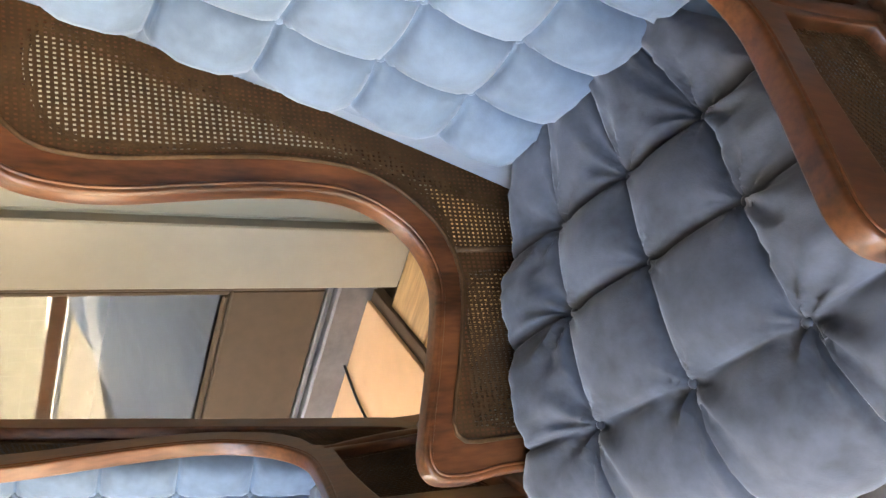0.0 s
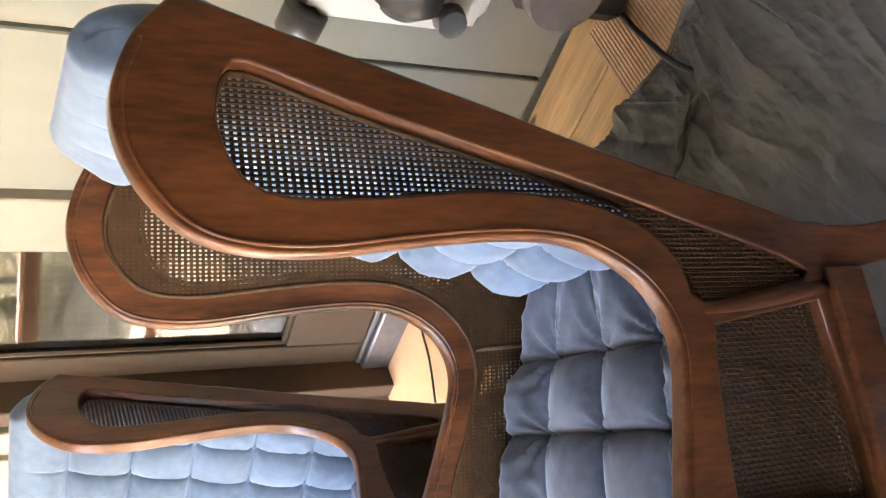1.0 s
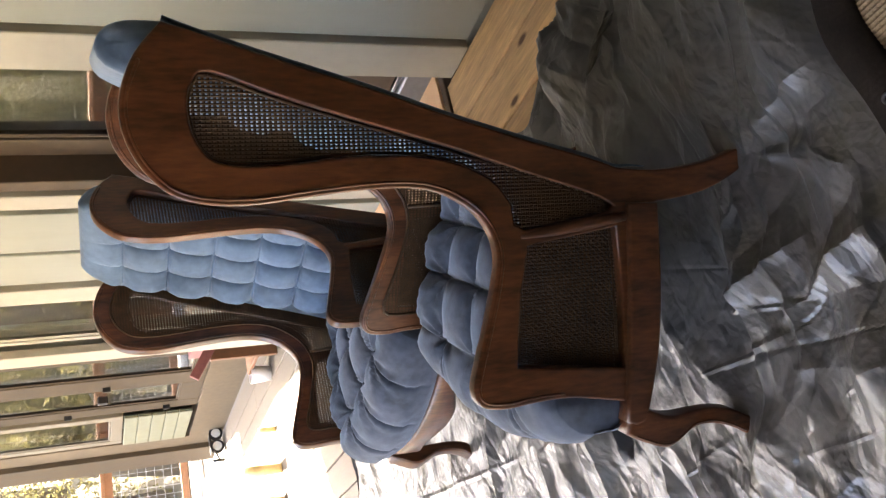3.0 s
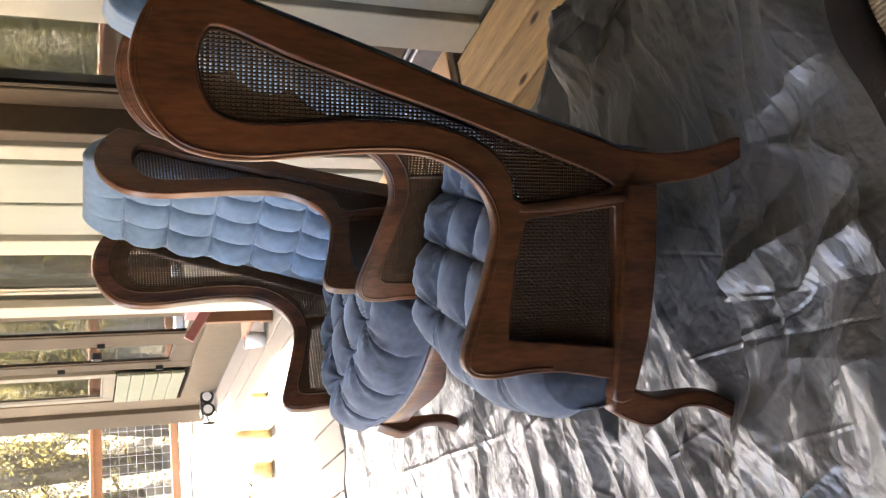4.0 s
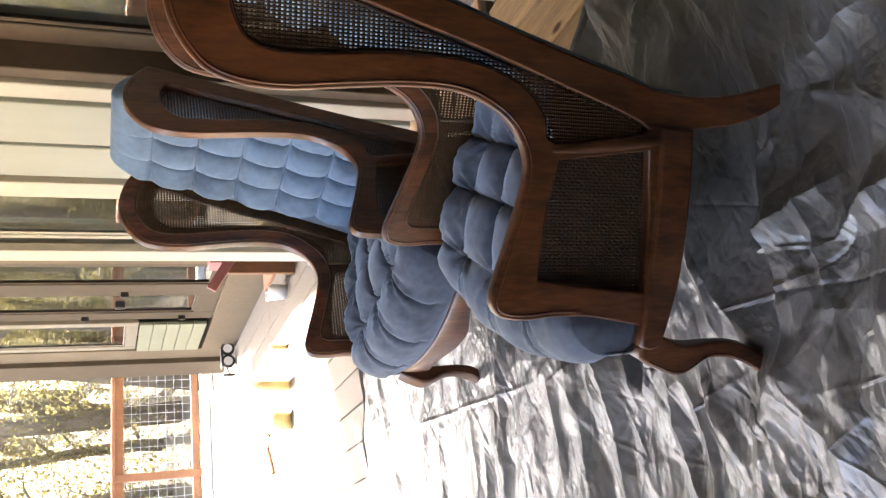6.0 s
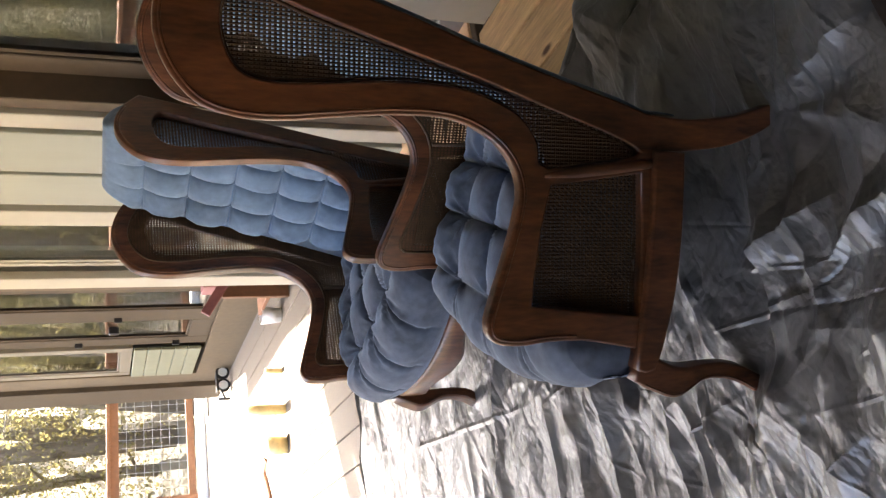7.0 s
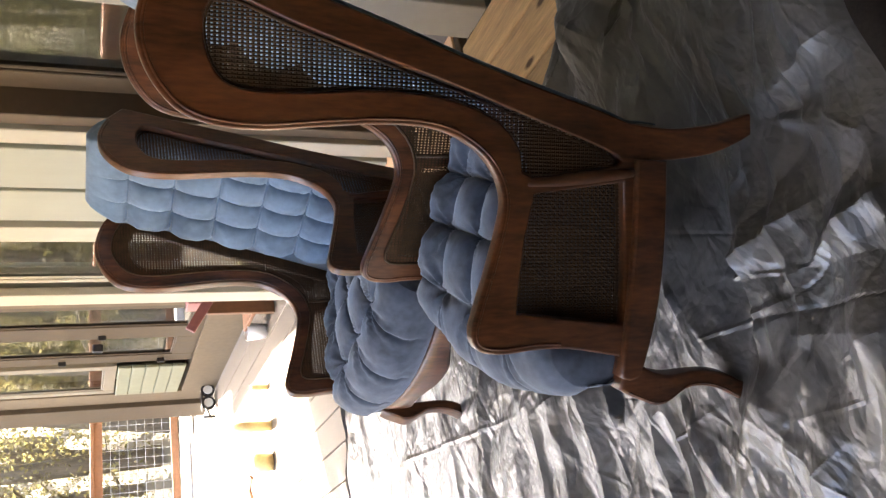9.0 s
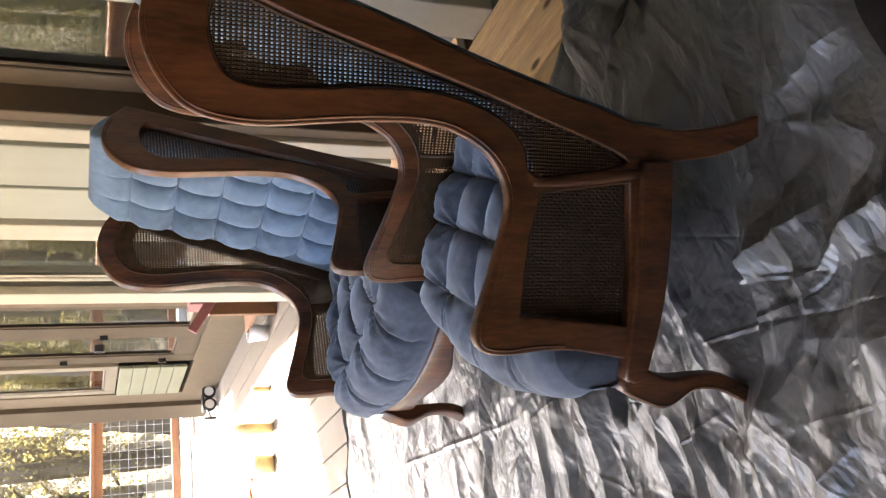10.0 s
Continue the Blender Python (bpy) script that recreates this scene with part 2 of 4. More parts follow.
def catmull(pts, n=5, closed=False):
    """A smooth line through control points."""
    out, k = [], len(pts)
    dim = len(pts[0])
    for i in range(k if closed else k - 1):
        if closed:
            p = [pts[(i + j - 1) % k] for j in range(4)]
        else:
            p = [pts[max(0, i - 1)], pts[i], pts[i + 1], pts[min(k - 1, i + 2)]]
        for s in range(n):
            t = s / n
            out.append(tuple(0.5 * (2 * p[1][d] + (p[2][d] - p[0][d]) * t + (2 * p[0][d] - 5 * p[1][d] + 4 * p[2][d] - p[3][d]) * t * t
                                    + (3 * p[1][d] - p[0][d] - 3 * p[2][d] + p[3][d]) * t ** 3) for d in range(dim)))
    if not closed:
        out.append(tuple(pts[-1]))
    return out


def plate(loops, half, bevel=0.004, res=2):
    """A flat board cut to the first outline with holes cut to the others, with rounded arrises, in the xy plane."""
    cu = bpy.data.curves.new("outline", "CURVE")
    cu.dimensions, cu.fill_mode, cu.extrude, cu.bevel_depth, cu.bevel_resolution = "2D", "BOTH", half - bevel, bevel, res
    cu.offset = -bevel
    for loop in loops:
        sp = cu.splines.new("POLY")
        sp.points.add(len(loop) - 1)
        for q, c in zip(sp.points, loop):
            q.co = (c[0], c[1], 0, 1)
        sp.use_cyclic_u = True
    ob = bpy.data.objects.new("outline", cu)
    scene.collection.objects.link(ob)
    dg = bpy.context.evaluated_depsgraph_get()
    dg.update()
    me = bpy.data.meshes.new_from_object(ob.evaluated_get(dg))
    bpy.data.objects.remove(ob)
    bpy.data.curves.remove(cu)
    return me


def warp(me, fn):
    """Moves every vertex by a function of its place."""
    for v in me.vertices:
        v.co = fn(*v.co)
    me.update()
    return me


def tube(path, radii, seg=10, flat=1.0, cap=True):
    """A round bar swept along a path with a radius at each point."""
    bm = bmesh.new()
    rings = []
    path = [Vector(p) for p in path]
    side = None
    for i, p in enumerate(path):
        d = (path[min(i + 1, len(path) - 1)] - path[max(i - 1, 0)]).normalized()
        if side is None:
            side = d.orthogonal().normalized()
        side = (side - d * side.dot(d)).normalized()
        up = d.cross(side)
        r = radii[i] if isinstance(radii, (list, tuple)) else radii
        rings.append([bm.verts.new(p + side * math.cos(a) * r + up * math.sin(a) * r * flat) for a in [2 * math.pi * k / seg for k in range(seg)]])
    for a, b in zip(rings, rings[1:]):
        for k in range(seg):
            bm.faces.new((a[k], a[(k + 1) % seg], b[(k + 1) % seg], b[k])).smooth = True
    if cap:
        bm.faces.new(rings[0][::-1])
        bm.faces.new(rings[-1])
    return bm


def inside_runs(poly, c, axis):
    """Stretches of the line coordinate[axis] = c that lie inside a polygon."""
    xs = []
    for a, b in zip(poly, poly[1:] + poly[:1]):
        if (a[axis] <= c) != (b[axis] <= c):
            t = (c - a[axis]) / (b[axis] - a[axis])
            xs.append(a[1 - axis] + t * (b[1 - axis] - a[1 - axis]))
    xs.sort()
    return list(zip(xs[::2], xs[1::2]))


def lattice(poly, pitch, width, half=0.0006, slanted=False, squeeze=1.0):
    """Woven strands over a polygon: two directions that pass over and under, and slanted ones between."""
    verts, faces = [], []

    def strand(a, b, lift, thin=1.0):
        d = Vector((b[0] - a[0], b[1] - a[1]))
        if d.length < 0.004:
            return
        n = Vector((-d.y, d.x)).normalized() * width * thin / 2
        k = len(verts)
        for q in (a, b):
            verts.append((q[0] + n.x, q[1] + n.y, lift - half))
            verts.append((q[0] - n.x, q[1] - n.y, lift - half))
            verts.append((q[0], q[1], lift + half))
        faces.extend([(k, k + 2, k + 5, k + 3), (k + 2, k + 1, k + 4, k + 5), (k + 1, k, k + 3, k + 4)])

    for axis, lift in ((0, 0.0005), (1, -0.0005)):
        lo, hi = min(p[axis] for p in poly), max(p[axis] for p in poly)
        step = pitch * (squeeze if axis == 0 else 1.0)
        c = math.ceil(lo / step) * step
        while c < hi:
            for a, b in inside_runs(poly, c, axis):
                pa, pb = ((c, a), (c, b)) if axis == 0 else ((a, c), (b, c))
                strand(pa, pb, lift, squeeze if axis == 0 else 1.0)
            c += step
    if slanted:
        r2 = math.sqrt(0.5)
        turned = [((p[0] + p[1]) * r2, (p[1] - p[0]) * r2) for p in poly]
        back = lambda p: ((p[0] - p[1]) * r2, (p[0] + p[1]) * r2)
        for axis, lift in ((0, 0.0012), (1, -0.0012)):
            lo, hi = min(p[axis] for p in turned), max(p[axis] for p in turned)
            c = math.ceil(lo / pitch) * pitch
            while c < hi:
                for a, b in inside_runs(turned, c, axis):
                    pa, pb = ((c, a), (c, b)) if axis == 0 else ((a, c), (b, c))
                    strand(back(pa), back(pb), lift, 0.6)
                c += pitch
    me = bpy.data.meshes.new("cane")
    me.from_pydata(verts, [], faces)
    me.update()
    return me


# ------------------------------------------------------------------ wing chair
WING = [(-0.647, 1.100), (-0.597, 1.142), (-0.544, 1.164), (-0.497, 1.169), (-0.450, 1.158), (-0.407, 1.132), (-0.375, 1.095), (-0.360, 1.040),
        (-0.358, 0.970), (-0.367, 0.885), (-0.376, 0.790), (-0.377, 0.705), (-0.365, 0.645), (-0.335, 0.592), (-0.297, 0.561), (-0.254, 0.549),
        (-0.207, 0.556), (-0.132, 0.578), (-0.072, 0.598), (-0.022, 0.611), (0.008, 0.596), (0.016, 0.550), (0.011, 0.490), (0.011, 0.420),
        (0.022, 0.350), (0.038, 0.262)]
STILE = [(-0.330, 0.292), (-0.405, 0.286), (-0.423, 0.342), (-0.454, 0.459), (-0.496, 0.606), (-0.538, 0.735), (-0.572, 0.850), (-0.605, 0.962), (-0.632, 1.048)]
REAR_LEG_FRONT = [(-0.334, 0.235), (-0.342, 0.180), (-0.356, 0.110), (-0.385, 0.045), (-0.416, 0.000)]
REAR_LEG_BACK = [(-0.450, 0.000), (-0.437, 0.030), (-0.413, 0.100), (-0.400, 0.180), (-0.400, 0.240)]
WING_HOLE = [(-0.570, 1.030), (-0.554, 1.058), (-0.518, 1.068), (-0.470, 1.061), (-0.434, 1.038), (-0.420, 0.990), (-0.423, 0.900), (-0.433, 0.804),
             (-0.433, 0.703), (-0.420, 0.622), (-0.390, 0.552), (-0.344, 0.514), (-0.298, 0.492), (-0.325, 0.312), (-0.352, 0.335),
             (-0.401, 0.486), (-0.447, 0.628), (-0.490, 0.780), (-0.532, 0.921)]
ARM_HOLE = [(-0.268, 0.486), (-0.185, 0.506), (-0.102, 0.518), (-0.054, 0.522), (-0.044, 0.420), (-0.030, 0.300), (-0.170, 0.295), (-0.294, 0.297)]
INNER_CANE = [(-0.615, 1.050), (-0.585, 1.090), (-0.540, 1.112), (-0.497, 1.118), (-0.455, 1.105), (-0.418, 1.072), (-0.405, 1.030), (-0.404, 0.970),
              (-0.412, 0.885), (-0.420, 0.790), (-0.420, 0.700), (-0.406, 0.625), (-0.368, 0.562), (-0.320, 0.520), (-0.262, 0.505), (-0.200, 0.515),
              (-0.130, 0.535), (-0.062, 0.558), (-0.036, 0.545), (-0.034, 0.490), (-0.034, 0.420), (-0.025, 0.350), (-0.015, 0.300), (-0.390, 0.300),
              (-0.415, 0.360), (-0.440, 0.459), (-0.480, 0.606), (-0.520, 0.735), (-0.555, 0.850), (-0.590, 0.962)]
LEAN_IN = 0.16



def side_v(u):
    return 0.330 + LEAN_IN * u


def grow(poly, d):
    cx, cy = sum(p[0] for p in poly) / len(poly), sum(p[1] for p in poly) / len(poly)
    out = []
    for i, p in enumerate(poly):
        a, b = poly[i - 1], poly[(i + 1) % len(poly)]
        n = Vector((b[1] - a[1], -(b[0] - a[0])))
        if n.length < 1e-9:
            n = Vector((p[0] - cx, p[1] - cy))
        n.normalize()
        out.append((p[0] + n.x * d, p[1] + n.y * d))
    area = lambda q: abs(sum(a[0] * b[1] - b[0] * a[1] for a, b in zip(q, q[1:] + q[:1])))
    return out if (area(out) > area(poly)) == (d > 0) else [(2 * p[0] - o[0], 2 * p[1] - o[1]) for p, o in zip(poly, out)]


def puff(a, b, power=0.50):
    """Height of a stuffed square, 0 on its seams and lowest at its corners."""
    ea, eb = max(0.0, 4 * a * (1 - a)), max(0.0, 4 * b * (1 - b))
    h = (ea * eb) ** power
    return h + 0.22 * (ea + eb) * 0.5 - 0.22


def pillow(a, b):
    """Height of a softly stuffed square: shallow seams, deep only at its corners."""
    ea, eb = max(0.0, 4 * a * (1 - a)), max(0.0, 4 * b * (1 - b))
    return 0.27 * (ea ** 0.7 + eb ** 0.7) + 0.46 * (ea * eb) ** 0.65 - 0.1


def tufted(profile, half_width, rows, cols, height, fade, k=11, seed=0, flip=1, skirt=None, tuck=0.0038, groove=0.006, droop=0.25, stuffed=puff, seam=None, roll=None):
    """A tufted cushion: a profile swept across, with stuffed squares between rows and columns of tufts.
    profile: points (u, z); rows: fractions of its length at the seams; cols: fractions of the width; fade(b): how far the tufts show."""
    rnd = random.Random(seed)
    pts = [Vector(p) for p in catmull(profile, 14)]
    length = [0.0]
    for p, q in zip(pts, pts[1:]):
        length.append(length[-1] + (q - p).length)
    total = length[-1]

    def along(t):
        s = min(max(t, 0), 1) * total
        i = 0
        while i < len(pts) - 2 and length[i + 1] < s:
            i += 1
        f = (s - length[i]) / max(1e-9, length[i + 1] - length[i])
        p = pts[i].lerp(pts[i + 1], f)
        d = (pts[min(i + 2, len(pts) - 1)] - pts[max(0, i - 1)]).normalized()
        return p, Vector((-d.y, d.x))

    def steps(cuts):
        out = []
        for i, (a, b) in enumerate(zip(cuts, cuts[1:])):
            n = max(4, k)
            for j in range(n):
                x = j / n
                out.append((a + (b - a) * (x - 0.68 * math.sin(2 * math.pi * x) / (2 * math.pi)), i, x - 0.68 * math.sin(2 * math.pi * x) / (2 * math.pi)))
        out.append((cuts[-1], len(cuts) - 2, 1.0))
        return out

    us, vs = steps(rows), steps(cols)
    wob = {(i, j): (rnd.uniform(0.86, 1.1), rnd.uniform(-0.08, 0.08)) for i in range(len(rows)) for j in range(len(cols))}
    verts, faces = [], []
    for t, i, a in us:
        p, n = along(t)
        n = n * flip
        w = half_width(p.x, p.y)
        for s, j, b in vs:
            g, sag = wob[(i, j)]
            # outer squares keep their full height towards the border
            b_ = b
            if j == 0:
                b_ = 0.25 + 0.75 * b
            if j == len(cols) - 2:
                b_ = 0.75 * b
            a_ = a
            if i == len(rows) - 2:
                a_ = 0.72 * a
            if i == 0:
                a_ = 0.2 + 0.8 * a
            a_ = a_ + sag * math.sin(math.pi * a_) * math.sin(math.pi * b_)
            h = stuffed(a_, b_) * height * g * fade(t)
            # small tucks that run out from each tuft
            da, db = min(a_, 1 - a_), min(b_, 1 - b_)
            rr_ = math.hypot(da, db)
            h -= groove * math.exp(-(min(da, db) / 0.035) ** 2) * fade(t)
            outer = j in (0, len(cols) - 2) or i in (0, len(rows) - 2)
            reach = 0.44 if outer else 0.24
            h += tuck * (1.25 if outer else 1.0) * math.sin(math.atan2(db, da) * 9 + 5 * g + (a_ > 0.5) * 2 + (b_ > 0.5)) * math.exp(-(rr_ / reach) ** 2) * min(1, rr_ / 0.08) * fade(t)
            # pleats run out from the tufts to the border
            edge = 1.0 if j in (0, len(cols) - 2) else 0.0
            lateral = (2 * s - 1)
            border = max(0.0, abs(lateral) - 0.86) / 0.14
            h += edge * 0.0030 * math.sin(9 * math.pi * a + 3 * j) * (1 - abs(2 * a - 1)) * (1 if t < 0.6 else 0.3) * (1 - border)
            h += (0.62 * height - h) * border ** 1.3 * 0.8 - border ** 2 * 0.035 * (droop + (1 - droop) * fade(t))
            if seam:
                # a gathered seam, with a plain band below it
                under = 1 / (1 + math.exp(-(t - seam) / 0.006))
                gather = 0.0016 * math.sin(150 * w * lateral + 4 * math.sin(31 * lateral)) * math.exp(-(max(0.0, seam - t) / 0.035) ** 2)
                h = (h + gather) * (1 - under) + (0.004 - 0.010 * (t - seam)) * under - 0.007 * math.exp(-((t - seam) / 0.010) ** 2)
            verts.append((p.x + n.x * h, w * lateral, p.y + n.y * h))
        if skirt:
            for sgn in (-1, 1):
                verts.append(skirt(p, n, sgn, w))
    nv = len(vs) + (2 if skirt else 0)
    for r in range(len(us) - 1):
        for c in range(len(vs) - 1):
            q = r * nv + c
            faces.append((q, q + nv, q + nv + 1, q + 1))
        if skirt:
            q, last = r * nv, r * nv + len(vs) - 1
            lo, hi = r * nv + len(vs), r * nv + len(vs) + 1
            faces.append((q, lo, lo + nv, q + nv))
            faces.append((last, last + nv, hi + nv, hi))
    if roll:
        # the ends of a rolled top edge are closed with a domed piece
        first = next(r for r, u in enumerate(us) if u[0] >= roll)
        for col, out in ((0, -0.014), (len(vs) - 1, 0.014)):
            rim = [r * nv + col for r in range(first, len(us))]
            mid = Vector((0, 0, 0))
            for q in rim:
                mid += Vector(verts[q]) / len(rim)
            ring = []
            for q in rim:
                e = Vector(verts[q])
                ring.append(len(verts))
                verts.append(tuple(mid.lerp(e, 0.6) + Vector((0, out * 0.8, 0))))
            verts.append((mid.x, mid.y + out, mid.z))
            top = len(verts) - 1
            for k in range(len(rim)):
                j = (k + 1) % len(rim)
                faces.append((rim[k], rim[j], ring[j], ring[k]))
                faces.append((ring[k], ring[j], top))
    me = bpy.data.meshes.new("cushion")
    me.from_pydata(verts, [], faces)
    me.update()
    # where the buttons sit, with the way they face
    pins = []
    for t in rows[1:-1]:
        p, n = along(t)
        n = n * flip
        h = stuffed(0, 0) * height - groove + 0.004
        if fade(t) > 0.9:
            pins += [((p.x + n.x * h, half_width(p.x, p.y) * (2 * c - 1), p.y + n.y * h), (n.x, 0, n.y)) for c in cols[1:-1]]
    return smooth(me), pins


def button_mesh():
    """A covered button, domed on a short neck."""
    bm = bmesh.new()
    rings = [[bm.verts.new((math.cos(a) * q, math.sin(a) * q, z)) for a in [math.pi * k / 5 for k in range(10)]] for q, z in ((0.0045, -0.004), (0.0068, 0.0), (0.0058, 0.0024), (0.0028, 0.0036))]
    for a, b in zip(rings, rings[1:]):
        for k in range(10):
            bm.faces.new((a[k], a[(k + 1) % 10], b[(k + 1) % 10], b[k])).smooth = True
    bm.faces.new(rings[-1]).smooth = True
    me = bpy.data.meshes.new("button")
    bm.to_mesh(me)
    bm.free()
    return me


def buttons(pins, cushion, move, material):
    me = button_mesh()
    me.materials.append(material)
    for place, way in pins:
        ob = new("button", me)
        ob.parent = cushion
        ob.matrix_basis = Matrix.Translation(move(*place)) @ Vector(way).to_track_quat("Z", "Y").to_matrix().to_4x4()


def build_chair(m, label, group):
    REAR_LEG = catmull(REAR_LEG_FRONT, 3) + catmull(REAR_LEG_BACK, 3)
    chair = empty("wing_chair", m, label, "armchair", group)
    outer = catmull(WING, 4) + [(-0.330, 0.262)] + REAR_LEG + catmull(STILE[1:], 3)
    wing_hole, arm_hole = catmull(WING_HOLE, 3, True), ARM_HOLE
    for sign in (1, -1):
        put = lambda x, y, z: (x, sign * (side_v(x) + z + max(0, 0.26 - y) * 0.15), y)
        me = warp(plate([outer, wing_hole, arm_hole], 0.0135, 0.0045), put)
        if sign > 0:
            me.flip_normals()
        side = part("side_frame", me, MAHOGANY, chair, "carved mahogany wing and arm frame")
        piping = catmull([(-0.402, 0.215), (-0.405, 0.250)] + STILE[1:] + [(-0.650, 1.098)], 3)
        part("back_piping", tube([(p[0] - 0.003, sign * (side_v(p[0]) - 0.004), p[1]) for p in piping], [0.0012 + 0.0043 * min(1.0, i / 9) for i in range(len(piping))], 6), VELVET, chair, "pale velvet piping")
        # raised bead that follows the front edge
        line = catmull(WING[1:-2], 4)
        bead = grow(line + STILE[::-1][:1], -0.010)[:len(line)]
        for face in (0.0125, -0.0125):
            part("edge_bead", tube([(p[0], sign * (side_v(p[0]) + face), p[1]) for p in bead[:-1]], 0.0030, 6), MAHOGANY, side)
        me = warp(lattice(grow(arm_hole, 0.006), 0.0088, 0.0024, 0.0003, True, 0.72), lambda x, y, z: (x, sign * (side_v(x) + z - 0.006), y))
        tagged(part("cane_panel", me, CANE, side, "brown woven cane panel"), kind="stuff")
        for hole in (wing_hole,):
            ring = grow(hole, -0.0035)
            part("cane_spline", tube([(p[0], sign * (side_v(p[0]) - 0.011), p[1]) for p in ring + ring[:1]], 0.0032, 6), CANE, side)
        low_gap = [(-0.428, 0.585), (-0.405, 0.575), (-0.386, 0.546), (-0.344, 0.510), (-0.297, 0.492), (-0.324, 0.312), (-0.352, 0.333), (-0.403, 0.486)]
        me = warp(lattice(low_gap, 0.0088, 0.0036, 0.0004, False, 0.72), lambda x, y, z: (x, sign * (side_v(x) + z + 0.0085), y))
        tagged(part("cane_panel", me, CANE, side, "brown woven cane panel"), kind="stuff")
        # a second layer of cane over the inner face, held by a cord round its edge
        for poly, strand in ((INNER_CANE[:14] + [(-0.300, 0.508), (-0.318, 0.300)] + INNER_CANE[23:], 0.0051), ([(-0.300, 0.508)] + INNER_CANE[14:23] + [(-0.318, 0.300)], 0.0036)):
            me = warp(lattice(poly, 0.0088, strand, 0.0006, False, 0.72), lambda x, y, z: (x, sign * (side_v(x) + z - 0.0152), y))
            tagged(part("cane_panel", me, CANE, side, "brown woven cane panel"), kind="stuff")
        part("cane_spline", tube([(p[0], sign * (side_v(p[0]) - 0.0155), p[1]) for p in catmull(INNER_CANE, 2, True) + INNER_CANE[:1]], 0.0038, 6), CANE, side)
        part("cane_spline", tube([(p[0], sign * (side_v(p[0]) - 0.0155), p[1]) for p in ((-0.300, 0.508), (-0.304, 0.40), (-0.318, 0.31))], 0.005, 6), CANE, side)
        # post between arm and rail
        post = [(-0.283 - 0.030 * f, sign * (side_v(-0.30) + 0.007), 0.500 - 0.228 * f) for f in [k / 10 for k in range(11)]]
        part("arm_post", tube(post, [0.0085 + 0.0050 * math.sin(math.pi * (0.08 + 0.84 * k / 10)) for k in range(11)], 10), MAHOGANY, side, "turned mahogany arm post")
        # side rail, bowed outwards
        rail = catmull([(-0.338, 0.207), (-0.27, 0.208), (-0.17, 0.213), (-0.07, 0.226), (0.010, 0.247), (0.055, 0.262)], 3) + [(0.070, 0.270), (0.074, 0.292), (0.066, 0.310), (0.03, 0.306), (-0.05, 0.296), (-0.18, 0.282), (-0.30, 0.276), (-0.338, 0.275)]
        me = warp(plate([rail], 0.022, 0.006), lambda x, y, z: (x, sign * (side_v(x) + z + 0.004), y))
        part("side_rail", me, MAHOGANY, chair)
        # cabriole front leg
        back_edge = catmull([(0.030, 0.292), (0.047, 0.262), (0.061, 0.228), (0.066, 0.192), (0.064, 0.150), (0.064, 0.105), (0.072, 0.062), (0.086, 0.030), (0.090, 0.012), (0.088, 0.0)], 3)
        front_edge = catmull([(0.122, 0.0), (0.126, 0.014), (0.121, 0.036), (0.106, 0.066), (0.095, 0.105), (0.095, 0.150), (0.107, 0.182), (0.119, 0.212), (0.120, 0.238), (0.112, 0.262), (0.100, 0.292), (0.088, 0.312)], 3)
        splay = lambda x, y, z: (x, sign * (side_v(x) + z * (1.0 - 0.35 * math.exp(-((y - 0.125) / 0.06) ** 2)) + 0.006 * math.exp(-((y - 0.22) / 0.05) ** 2) + 0.006 * max(0, 0.06 - y) / 0.06), y)
        me = warp(plate([back_edge + front_edge], 0.0235, 0.0065, 3), splay)
        if sign > 0:
            me.flip_normals()
        leg = part("front_leg", me, MAHOGANY, chair, "carved cabriole front leg")
        for face in (0.021, -0.021):
            part("edge_bead", tube([splay(p[0] - 0.006, p[1], face * 1.08) for p in front_edge[6:-3]], 0.0022, 6), MAHOGANY, leg)
    # serpentine front apron
    bm = bmesh.new()
    cols = []
    n = 28
    for i in range(n + 1):
        s = 2 * i / n - 1
        u = 0.062 + 0.075 * (1 - abs(s) ** 2.2)
        top, low = 0.305, 0.222 - 0.016 * math.cos(s * math.pi * 2) + 0.066 * max(0.0, (abs(s) - 0.84) / 0.16)
        v = s * 0.345
        cols.append([bm.verts.new((u + du, v, z)) for du, z in ((0.004, low), (0.016, low + 0.012), (0.014, top - 0.006), (0.006, top), (-0.02, top), (-0.02, low))])
    for a, b in zip(cols, cols[1:]):
        for k in range(6):
            bm.faces.new((a[k], b[k], b[(k + 1) % 6], a[(k + 1) % 6])).smooth = True
    bm.faces.new(cols[0])
    bm.faces.new(cols[-1][::-1])
    bmesh.ops.recalc_face_normals(bm, faces=bm.faces)
    part("front_apron", bm, MAHOGANY, chair, "serpentine mahogany front apron")
    part("back_rail", box(-0.385, -0.245, 0.20, -0.345, 0.245, 0.275), MAHOGANY, chair)
    # cushions
    wide = lambda u, z: (side_v(u) - 0.021 - 0.06 * (max(0.0, -0.22 - u) / 0.15) ** 1.3) if u < 0 else 0.318 + min(0.022, u * 0.3)
